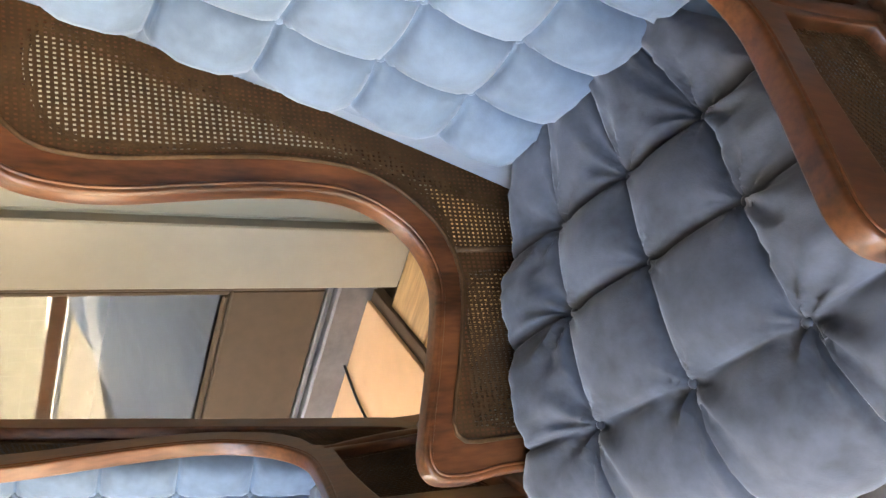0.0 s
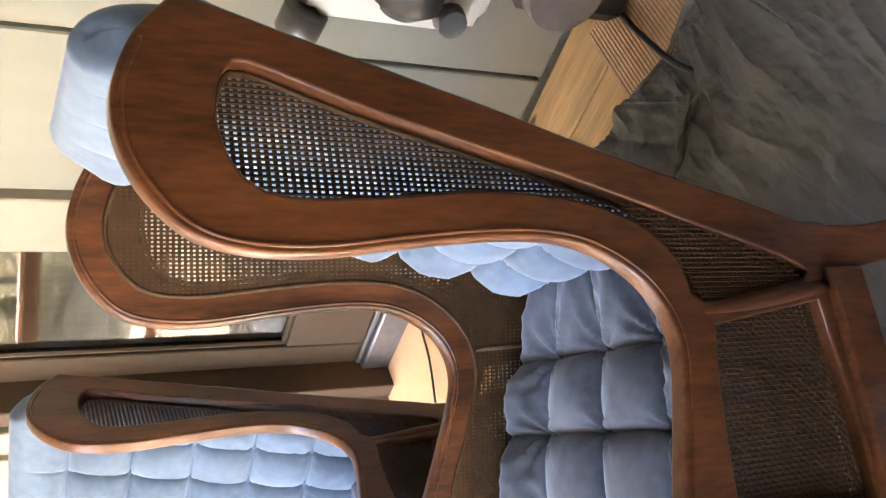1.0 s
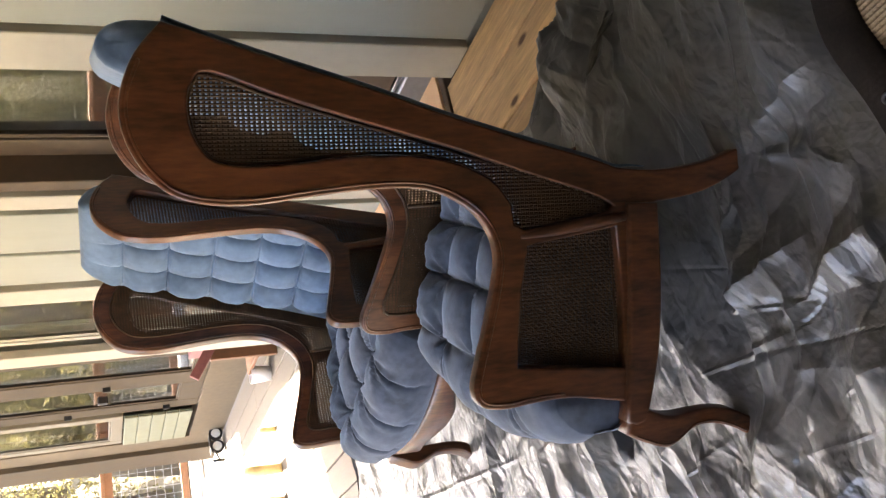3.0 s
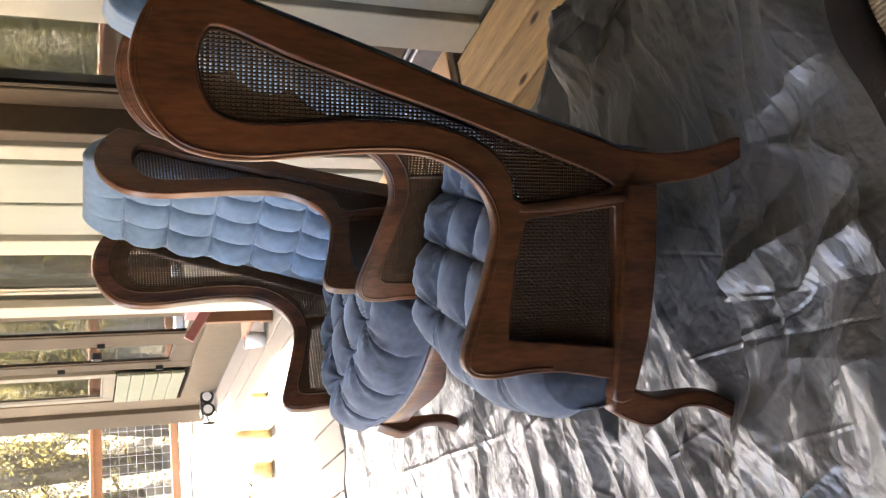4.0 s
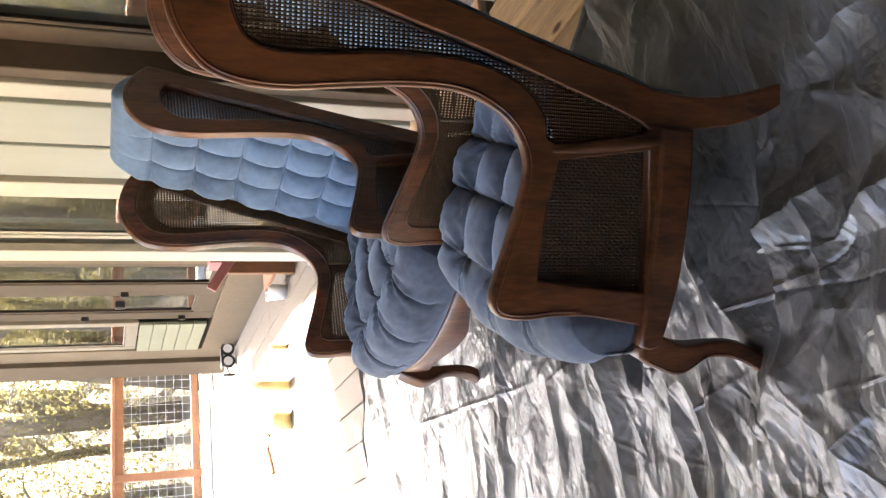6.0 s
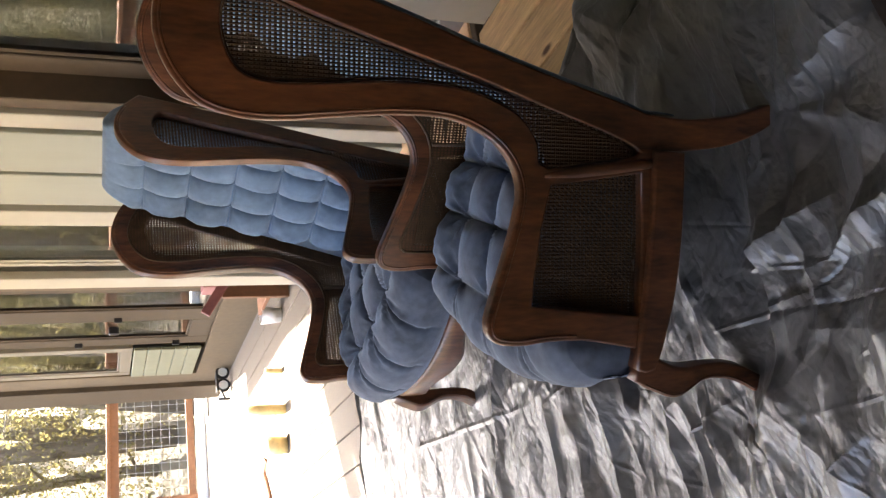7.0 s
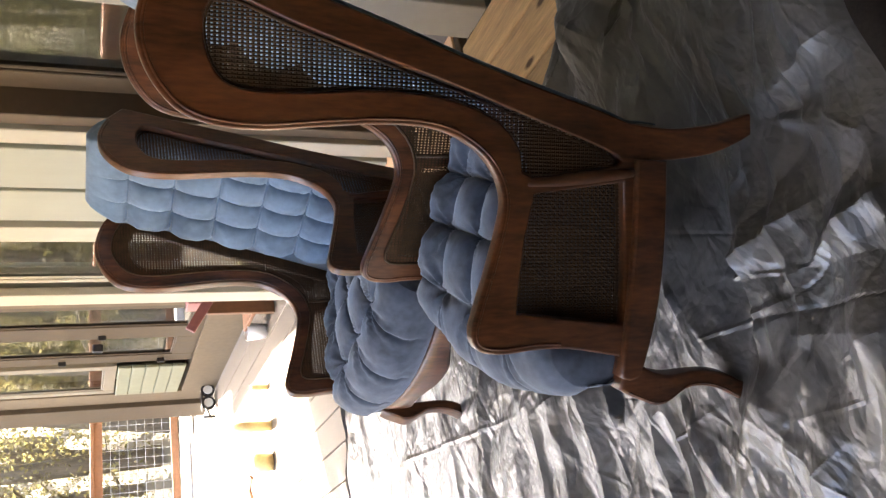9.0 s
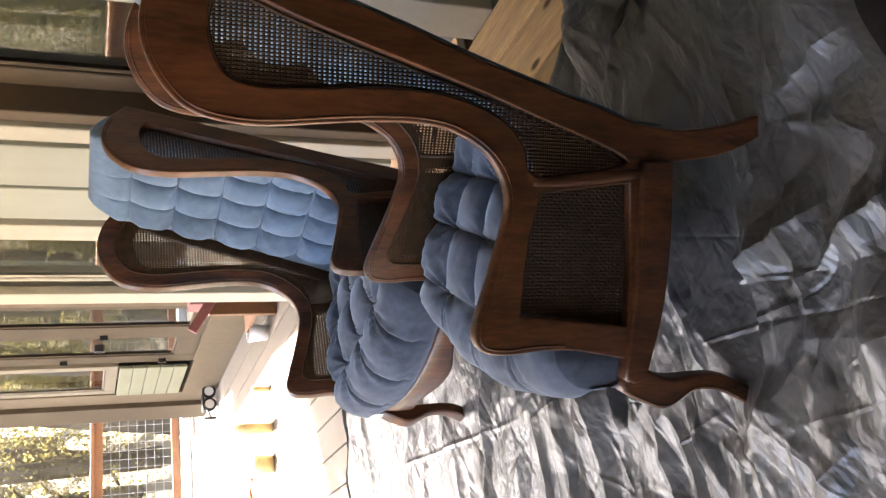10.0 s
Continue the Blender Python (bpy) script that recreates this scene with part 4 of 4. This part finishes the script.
door = glazed("door_1", 1.93, 2.285, 2.965, 0.13, 2.12, 0.10, BROWN, "brown-painted glazed door with a kick panel", 0.265)
tagged(part("threshold", box(1.90, 2.24, -0.01, 2.02, 3.09, 0.11, 0.006), STEEL), "dull grey aluminium door threshold", "threshold", kind="structure")
part("weather_strip", box(1.922, 2.285, 0.112, 1.94, 2.965, 0.128, 0.003), STEEL, door, "pale metal weather strip")
part("jamb", box(WX + 0.002, 2.968, 0.0, 2.0, 3.032, 2.14, 0.004), BROWN, door)
glazed("window_1", 1.86, 4.03, 4.63, 0.25, 2.3, 0.035, TRIM, "tall fixed window that mirrors the garden rail")

# recessed far stretch of the house
FX = 2.42
far_wall = empty("wall_far", Matrix(), "cream house wall along the sunny deck", "wall", kind="structure")
# sheathing in the darkened tone, so the recess reads as shaded
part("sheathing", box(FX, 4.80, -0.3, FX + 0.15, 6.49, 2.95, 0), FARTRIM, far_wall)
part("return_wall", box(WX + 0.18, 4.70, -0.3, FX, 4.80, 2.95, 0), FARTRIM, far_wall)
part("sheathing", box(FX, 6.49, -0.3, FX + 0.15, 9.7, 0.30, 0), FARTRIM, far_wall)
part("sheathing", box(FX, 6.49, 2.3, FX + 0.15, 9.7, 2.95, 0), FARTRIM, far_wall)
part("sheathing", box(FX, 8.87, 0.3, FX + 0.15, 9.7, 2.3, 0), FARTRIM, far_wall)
glazed("door_2", FX + 0.02, 6.50, 7.12, 0.30, 2.3, 0.11, CEDAR, "brown glazed patio door reflecting the rail")
glazed("door_3", FX + 0.03, 7.13, 7.95, 0.30, 2.3, 0.18, CEDAR, "brown glazed patio door with dark hardware")
for y_, z_ in ((7.86, 1.36), (7.86, 0.57), (7.22, 1.06)):
    part("hinge", box(FX - 0.008, y_, z_ - 0.03, FX + 0.035, y_ + 0.018, z_ + 0.03, 0.003), BLACK, bpy.data.objects["door_3"])
part("knob", box(FX - 0.04, 7.42, 1.05, FX + 0.03, 7.46, 1.13, 0.01), BLACK, bpy.data.objects["door_3"])
glazed("window_2", FX + 0.01, 8.00, 8.86, 0.92, 2.3, 0.10, TANFRAME, "tan-framed window")
wp = empty("wall_panel", Matrix(), "olive-cream clapboard panel below the tan window", "panel", kind="structure")
for i in range(5):
    part("clapboard", box(FX - 0.012, 8.00, 0.34 + i * 0.115, FX + 0.02, 8.86, 0.45 + i * 0.115, 0.005), CLAPBOARD, wp)
tagged(part("corner_post", box(FX - 0.05, 9.20, -0.3, FX + 0.16, 9.72, 2.95), CEDAR), "dark brown corner post of the house", "post", kind="structure")

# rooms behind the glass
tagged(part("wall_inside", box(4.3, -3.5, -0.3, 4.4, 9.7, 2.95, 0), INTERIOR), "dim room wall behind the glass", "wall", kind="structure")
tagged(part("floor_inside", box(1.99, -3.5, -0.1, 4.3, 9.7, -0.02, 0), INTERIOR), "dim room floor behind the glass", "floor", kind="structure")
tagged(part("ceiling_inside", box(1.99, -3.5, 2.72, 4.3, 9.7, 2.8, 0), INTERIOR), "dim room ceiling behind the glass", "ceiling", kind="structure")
# two walls out of view, added to keep light off the chairs' near sides
tagged(part("unseen_wall_end", box(-1.1, -2.2, -0.3, 1.82, -2.1, 2.95, 0), SIDING), "unseen cream wall added to block light from behind", "wall", kind="structure")
tagged(part("unseen_wall_side", box(-1.1, -2.1, -0.3, -1.0, 0.75, 2.95, 0), SIDING), "unseen cream wall added to block light from the left", "wall", kind="structure")
tagged(part("wall_south", box(2.0, -3.6, -0.3, 4.4, -3.5, 2.95, 0), SIDING), "cream end wall of the house", "wall", kind="structure")
tagged(part("wall_north", box(FX + 0.15, 9.6, -0.3, 4.4, 9.7, 2.95, 0), SIDING), "cream end wall of the house", "wall", kind="structure")

# porch roof, its outer edge cut on the skew
bm = bmesh.new()
lo = [bm.verts.new(p) for p in ((-0.3, -3.8, 2.95), (4.6, -3.8, 2.95), (4.6, 11.4, 2.95), (2.46, 11.4, 2.95), (1.88, 7.15, 2.95), (1.45, 6.98, 2.95), (-0.3, 5.85, 2.95))]
hi = [bm.verts.new((v.co.x, v.co.y, 3.15)) for v in lo]
bm.faces.new(lo[::-1])
bm.faces.new(hi)
for i in range(6):
    bm.faces.new((lo[i], lo[i + 1], hi[i + 1], hi[i]))
# a slope over the garden rail, out of view, added to cut down skylight
shade_eave = [bm.verts.new(p) for p in ((-1.85, -3.8, 2.42), (-1.85, 5.20, 2.42), (-1.85, 5.20, 2.58), (-1.85, -3.8, 2.58))]
for q in ((lo[0], lo[6], shade_eave[1], shade_eave[0]), (hi[6], hi[0], shade_eave[3], shade_eave[2]), shade_eave, (lo[0], shade_eave[0], shade_eave[3], hi[0]), (lo[6], hi[6], shade_eave[2], shade_eave[1])):
    bm.faces.new(q)
bmesh.ops.recalc_face_normals(bm, faces=bm.faces)
tagged(part("ceiling", bm, CEIL), "stained wooden porch ceiling with an added slope that limits skylight", "ceiling", kind="structure")


# fascia beam that stands off the roof's outer edge
bm = box(0, -0.07, 2.78, 2.25, 0.07, 2.95, 0.005)
bmesh.ops.transform(bm, matrix=Matrix.Translation((1.50, 6.99, 0)) @ Matrix.Rotation(radians(180 + 25), 4, "Z"), verts=bm.verts)
tagged(part("beam", bm, ROOFWOOD), "dark wooden fascia beam of the porch roof", "beam", kind="structure")

# ------------------------------------------------------------------ rails round the deck
def railing(p, q, label):
    p, q = Vector(p), Vector(q)
    d = q - p
    n = max(1, round(d.length / 1.5))
    r = empty("railing", Matrix(), label, "railing")
    ang = math.atan2(d.y, d.x)

    def bar(name, a, b, z0, z1, t, material=RAILWOOD, par=r):
        bm = box(0, -t / 2, z0, (b - a).length, t / 2, z1, 0.004)
        bmesh.ops.transform(bm, matrix=Matrix.Translation(a) @ Matrix.Rotation(ang, 4, "Z"), verts=bm.verts)
        return part(name, bm, material, par)

    bar("top_rail", p, q, 1.06, 1.10, 0.14)
    bar("under_rail", p, q, 0.96, 1.058, 0.04)
    bar("bottom_rail", p, q, 0.08, 0.17, 0.04)
    u = d.normalized()
    for i in range(n + 1):
        c = p + d * i / n
        bar("post", c - u * 0.045, c + u * 0.045, -0.2, 1.058, 0.09)
    k = int(d.length / 0.10)
    verts, faces = [], []
    nrm = Vector((-u.y, u.x, 0)) * 0.0026

    def wire(a, b, side):
        s = len(verts)
        for e in (a, b):
            verts.extend([tuple(e + side), tuple(e - side * 0.5 + nrm), tuple(e - side * 0.5 - nrm)])
        for j in range(3):
            faces.append((s + j, s + (j + 1) % 3, s + 3 + (j + 1) % 3, s + 3 + j))

    for i in range(k):
        c = p + d * (i + 0.5) / k
        wire(c + Vector((0, 0, 0.17)), c + Vector((0, 0, 0.96)), u * 0.0026)
    for i in range(7):
        z = Vector((0, 0, 0.27 + i * 0.10))
        wire(p + z, q + z, Vector((0, 0, 0.0026)))
    me = bpy.data.meshes.new("wire_mesh")
    me.from_pydata(verts, [], faces)
    tagged(part("wire_mesh", me, WIRE, r, "galvanised wire infill"), kind="stuff")
    return r


railing((2.90, 11.5, 0), (-1.05, 11.5, 0), "cedar deck railing with wire mesh infill at the deck's end")
railing((-1.05, 11.4, -0.05), (-1.05, 0.80, -0.05), "cedar deck railing with wire mesh infill along the garden")


# ------------------------------------------------------------------ trees
def tree(x, y, h, seed, spread=2.2, leaves=1500, size=0.075, low=0.3):
    r = random.Random(seed)
    t = empty("tree", pose(x, y, -0.95), "tall garden tree with thin yellow-green leaves", "tree", "garden trees")
    lean = (r.uniform(-0.06, 0.06), r.uniform(-0.06, 0.06))
    spine = [(lean[0] * z + 0.1 * math.sin(z), lean[1] * z, z) for z in [h * i / 8 for i in range(9)]]
    r0 = 0.014 * h + 0.03
    bm = tube(spine, [r0 * (1 - 0.85 * i / 8) for i in range(9)], 8)
    tips = []
    for i in range(16):
        z = h * r.uniform(low, 0.95)
        a = r.uniform(0, 6.28)
        ln = spread * r.uniform(0.4, 1.0) * (1.1 - 0.6 * z / h)
        s = Vector((lean[0] * z, lean[1] * z, z))
        e = s + Vector((math.cos(a) * ln, math.sin(a) * ln, ln * r.uniform(0.1, 0.6)))
        mid = s.lerp(e, 0.5) + Vector((0, 0, 0.1 * ln))
        b2 = tube([s, mid, e], [r0 * 0.3, r0 * 0.2, r0 * 0.06], 5)
        me2 = bpy.data.meshes.new("limb")
        b2.to_mesh(me2)
        b2.free()
        bm.from_mesh(me2)
        bpy.data.meshes.remove(me2)
        tips += [s.lerp(e, f) for f in (0.45, 0.65, 0.85, 1.0)]
    part("trunk", bm, BARK, t)
    verts, faces = [], []
    for i in range(leaves):
        c = Vector(r.choice(tips)) + Vector((r.gauss(0, 0.32), r.gauss(0, 0.32), r.gauss(0, 0.28)))
        a = Vector((r.gauss(0, 1), r.gauss(0, 1), r.gauss(0, 1))).normalized()
        b = a.orthogonal().normalized()
        s = size * r.uniform(0.5, 1.2)
        k = len(verts)
        verts.extend([tuple(c - a * s), tuple(c + b * s * 0.45 + a * s * 0.1), tuple(c + a * s), tuple(c - b * s * 0.45)])
        faces.append((k, k + 1, k + 2, k + 3))
    me = bpy.data.meshes.new("crown")
    me.from_pydata(verts, [], faces)
    tagged(part("crown", me, LEAF, t), kind="stuff")
    return t


rt = random.Random(12)
for i in range(16):
    tree(-6 + i * 1.15 + rt.uniform(-0.5, 0.5), 14.5 + rt.uniform(0, 9), rt.uniform(6, 10), 100 + i, 2.2, 8000, size=0.042, low=0.08)
for i in range(15):
    tree(-9.5 - rt.uniform(0, 9), -6 + i * 1.5 + rt.uniform(-0.5, 0.5), rt.uniform(3.2, 5.0), 200 + i, 1.8, 4500, size=0.045, low=0.08)
for i in range(7):
    tree(-7 + i * 2.2, -8 - rt.uniform(0, 4), rt.uniform(5, 9), 300 + i, 2.4, 1200, low=0.12)


# ------------------------------------------------------------------ small things
# woven rug whose dark hem runs over the sheet beside the camera
rug = empty("rug", Matrix(), "beige coarse-woven rug with a dark brown hem", "rug")
hem_line = catmull([(1.50, 0.66), (1.10, 0.820), (0.92, 0.868), (0.813, 0.884), (0.68, 0.862), (0.559, 0.848), (0.30, 0.80), (-0.2, 0.70)], 6)
inner = [(p[0] - 0.005, p[1] - 0.082) for p in hem_line]
bm = bmesh.new()
prev = None
for o, q in zip(hem_line, inner):
    cur = [bm.verts.new((o[0], o[1], 0.045)), bm.verts.new((o[0], o[1] - 0.008, 0.058)), bm.verts.new((q[0], q[1], 0.060)), bm.verts.new((q[0], q[1] - 0.004, 0.050))]
    if prev:
        for k in range(3):
            bm.faces.new((prev[k], cur[k], cur[k + 1], prev[k + 1])).smooth = True
    prev = cur
bmesh.ops.recalc_face_normals(bm, faces=bm.faces)
part("hem", bm, mat("dark_hem", (0.022, 0.016, 0.012), 0.85, spread=0.2, scale=20, bump=0.3, bump_scale=120, spec=0.1), rug, "dark brown rug hem")
part("eyelet", tube([(0.663 + 0.008 * math.cos(q), 0.815 + 0.008 * math.sin(q), 0.062) for q in [k * math.pi / 6 for k in range(13)]], 0.0025, 6), STEEL, rug, "small metal eyelet")
weave_poly = [(p[0], p[1]) for p in inner] + [(-0.2, 0.05), (1.5, 0.05)]
RUGM = mat("sisal_weave", (0.36, 0.25, 0.14), 0.85, spread=0.25, scale=30)
me = warp(lattice(weave_poly, 0.0095, 0.0086, 0.0011), lambda x, y, z: (x, y, z + 0.050))
tagged(part("weave", me, RUGM, rug), kind="stuff")
part("backing", box(-0.2, 0.05, 0.040, 1.5, 0.70, 0.046, 0), RUGM, rug)

# ribbed mat on the boards beside the wall
ribbed = empty("doormat", pose(1.575, 1.19, 0, 0, 0, -4), "brown ribbed mat lying on the deck boards", "mat")
part("base", box(-0.145, -0.36, 0.0, 0.13, 0.32, 0.006, 0.002), MATBROWN, ribbed)
rib = box(-0.143, -0.0034, 0.005, 0.128, 0.0034, 0.0080, 0.001)
rib_me = bpy.data.meshes.new("rib")
rib.to_mesh(rib_me)
rib.free()
rib_me.materials.append(MATBROWN)
for i in range(68):
    r_ = new("rib", rib_me)
    r_.parent = ribbed
    r_.location = (0, -0.352 + i * 0.0099, 0)

cable = tagged(part("cable", tube(catmull([(1.78, 1.42, 0.10), (1.70, 1.40, 0.018), (1.58, 1.385, 0.022), (1.46, 1.37, 0.026), (1.38, 1.345, 0.05), (1.33, 1.33, 0.03)], 6), 0.007, 8), BLACK),
               "black power cable across the mat and boards", "cable")
tagged(part("cord", tube(catmull([(1.90, 2.62, 0.022), (1.80, 2.66, 0.018), (1.70, 2.68, 0.02), (1.58, 2.74, 0.02)], 6), 0.004, 6), BLACK), "thin dark cord on the peach landing", "cord")

# white and black garden machine against the wall
washer = empty("pressure_washer", pose(1.70, 1.36, 0, 0, 0, 0), "white and black upright garden machine against the wall", "machine")
body = box(-0.09, -0.16, 0.33, 0.09, 0.14, 0.76, 0.05)
bmesh.ops.bevel(body, geom=list(body.edges), offset=0.02, segments=2, affect="EDGES")
for f_ in body.faces:
    f_.smooth = True
part("body", body, WHITE, washer, "white rounded plastic body")
part("front_panel", tube([(-0.07, -0.13, 0.56), (-0.08, -0.10, 0.57), (-0.085, -0.02, 0.57), (-0.08, 0.05, 0.56), (-0.07, 0.09, 0.55)], [0.03, 0.085, 0.10, 0.09, 0.04], 16, 0.5), BLACK, washer, "glossy black front panel")
part("knob", tube([(-0.13, 0.07, 0.45), (-0.10, 0.07, 0.45)], [0.03, 0.034], 14), STEEL, washer, "silver knob")
part("cap", tube([(-0.05, 0.12, 0.72), (-0.05, 0.17, 0.73), (-0.05, 0.19, 0.73)], [0.045, 0.045, 0.03], 14), STEEL, washer, "silver cap")
part("foot", box(-0.07, -0.14, 0.0, 0.07, 0.06, 0.30, 0.03), BLACK, washer, "dark foot")
part("wheel", tube([(-0.11, -0.02, 0.21), (-0.072, -0.02, 0.21)], [0.085, 0.09], 18), mat("grey_rubber", (0.22, 0.19, 0.18), 0.6), washer, "grey wheel")

# things on the sunny deck
# a wooden chair, reduced to a few boards
rack = empty("wooden_rack", pose(2.10, 5.757, 0), "simplified wooden chair with a faded red slanted board", "rack")
part("upright", box(-0.02, 0.0, -0.004, 0.075, 0.035, 0.445), RAILWOOD, rack)
part("upright", box(0.10, 0.004, -0.004, 0.152, 0.039, 0.42), RAILWOOD, rack)
bm = box(-0.18, -0.026, -0.032, 0.18, -0.003, 0.032)
bmesh.ops.transform(bm, matrix=Matrix.Translation((0.012, 0, 0.468)) @ Matrix.Rotation(radians(32), 4, "Y"), verts=bm.verts)
part("brace", bm, RED, rack, "faded red slanted brace")
part("crosspiece", box(0.07, 0.040, 0.36, 0.17, 0.20, 0.56), RED, rack, "faded red board end")
part("shelf", box(-0.02, 0.036, 0.12, 0.15, 0.40, 0.145), RAILWOOD, rack)


def cup(name, x, y, r, h, material, label, category):
    prof = [(r * 0.8, 0), (r, h), (r * 0.92, h), (r * 0.74, h * 0.06)]
    bm = bmesh.new()
    rings = [[bm.verts.new((math.cos(a) * q, math.sin(a) * q, z)) for a in [2 * math.pi * k / 20 for k in range(20)]] for q, z in prof]
    for a, b in zip(rings, rings[1:]):
        for k in range(20):
            bm.faces.new((a[k], a[(k + 1) % 20], b[(k + 1) % 20], b[k])).smooth = True
    bm.faces.new(rings[0][::-1])
    bm.faces.new(rings[-1])
    ob = part(name, bm, material)
    ob.location = (x, y, -0.003)
    return tagged(ob, label, category)


cup("bucket", 2.06, 6.10, 0.065, 0.14, WHITE, "small white plastic bucket on the deck", "bucket")
cup("toy_cup", 1.40, 6.20, 0.042, 0.27, YELLOW, "tall yellow plastic cup on the sunny deck", "cup")
cup("toy_cup", 1.16, 6.26, 0.072, 0.14, YELLOW, "short wide yellow-brown plastic cup on the sunny deck", "cup")
cup("toy_cup", 1.68, 6.21, 0.022, 0.12, YELLOW, "thin pale yellow plastic cup on the sunny deck", "cup")
tagged(part("wooden_strip", tube(catmull([(1.209, 7.046, 0.006), (1.138, 7.16, 0.006), (1.03, 7.06, 0.006), (0.90, 6.95, 0.006)], 5), 0.022, 8, 0.4), RAILWOOD), "curved brown wooden strip lying on the deck", "strip")

scooter = empty("scooter", pose(2.31, 8.75, 0, 0, 0, 6), "small black scooter with white-rimmed wheels", "scooter")
for dx in (-0.065, 0.065):
    wheel = part("wheel", tube([(dx, -0.02, 0.066), (dx, 0.02, 0.066)], 0.066, 18), BLACK, scooter)
    part("rim", tube([(dx, -0.026, 0.066), (dx, 0.026, 0.066)], 0.044, 16), WHITE, wheel, "white rim")
part("footboard", box(-0.13, -0.05, 0.12, 0.05, 0.05, 0.135), BLACK, scooter)
part("steering_rod", tube([(-0.05, 0, 0.12), (-0.22, -0.05, 0.06)], 0.012, 8), STEEL, scooter)
part("handlebar", tube([(-0.22, -0.05, 0.015), (-0.22, -0.05, 0.13)], 0.014, 8), BLACK, scooter)
tagged(part("kerb", box(-0.98, 10.95, -0.004, 2.75, 11.10, 0.10, 0.01), WHITE), "low white kerb board along the deck's end", "kerb", kind="structure")


# ------------------------------------------------------------------ woods on the slopes
def build_woods(seed, boxes, clusters, leaves):
    """Many small leaves in clumps, over slopes."""
    r = np.random.RandomState(seed)
    cs = []
    for x0, x1, y0, y1, share, low in boxes:
        n = int(clusters * share)
        x, y = r.uniform(x0, x1, n), r.uniform(y0, y1, n)
        d = np.sqrt((x + 1) ** 2 + (y - 4) ** 2)
        rise = np.clip((d - 15) / 30, 0, 1)
        cs.append(np.stack([x, y, -0.9 + 9.0 * rise * rise * (3 - 2 * rise) + r.uniform(low, 10.0, n)], -1))
    cs = np.concatenate(cs)
    c = cs[r.randint(0, len(cs), leaves)] + r.normal(0, 1, (leaves, 3)) * np.array([0.9, 0.9, 0.7])
    a = r.normal(0, 1, (leaves, 3))
    a /= np.linalg.norm(a, axis=1)[:, None]
    b = np.cross(a, r.normal(0, 1, (leaves, 3)))
    b /= np.linalg.norm(b, axis=1)[:, None]
    size = r.uniform(0.03, 0.08, leaves)[:, None]
    v = np.stack([c - a * size, c + b * size * 0.5, c + a * size, c - b * size * 0.5], 1).reshape(-1, 3)
    f = np.arange(leaves * 4).reshape(-1, 4)
    me = bpy.data.meshes.new("woods")
    me.from_pydata(v.tolist(), [], f.tolist())
    me.update()
    return me


WOODS = ((-3, 14, 19, 34, 0.65, 1.0), (-14, -3, 17, 34, 0.95, 0.2), (-34, -24, -6, 30, 0.2, 0.2))
tagged(part("woods", build_woods(77, WOODS, 700, 300000), LEAF), "dense yellow-green woods on the slope behind the garden", "woods", kind="stuff")
rw = random.Random(9)
trunks = bmesh.new()
for i in range(105):
    x0, x1, y0, y1, _, _ = WOODS[i % 3]
    x, y = rw.uniform(x0, x1), rw.uniform(y0, y1)
    h = rw.uniform(8, 14)
    t_ = tube([(x, y, -1), (x + rw.uniform(-0.9, 0.9), y, h * 0.5), (x + rw.uniform(-1.6, 1.6), y, h)], [rw.uniform(0.16, 0.36), 0.15, 0.04], 8)
    me_ = bpy.data.meshes.new("trunk")
    t_.to_mesh(me_)
    t_.free()
    trunks.from_mesh(me_)
    bpy.data.meshes.remove(me_)
tagged(part("far_trunks", trunks, BARK), "grey trunks standing in the woods", "woods", kind="stuff")
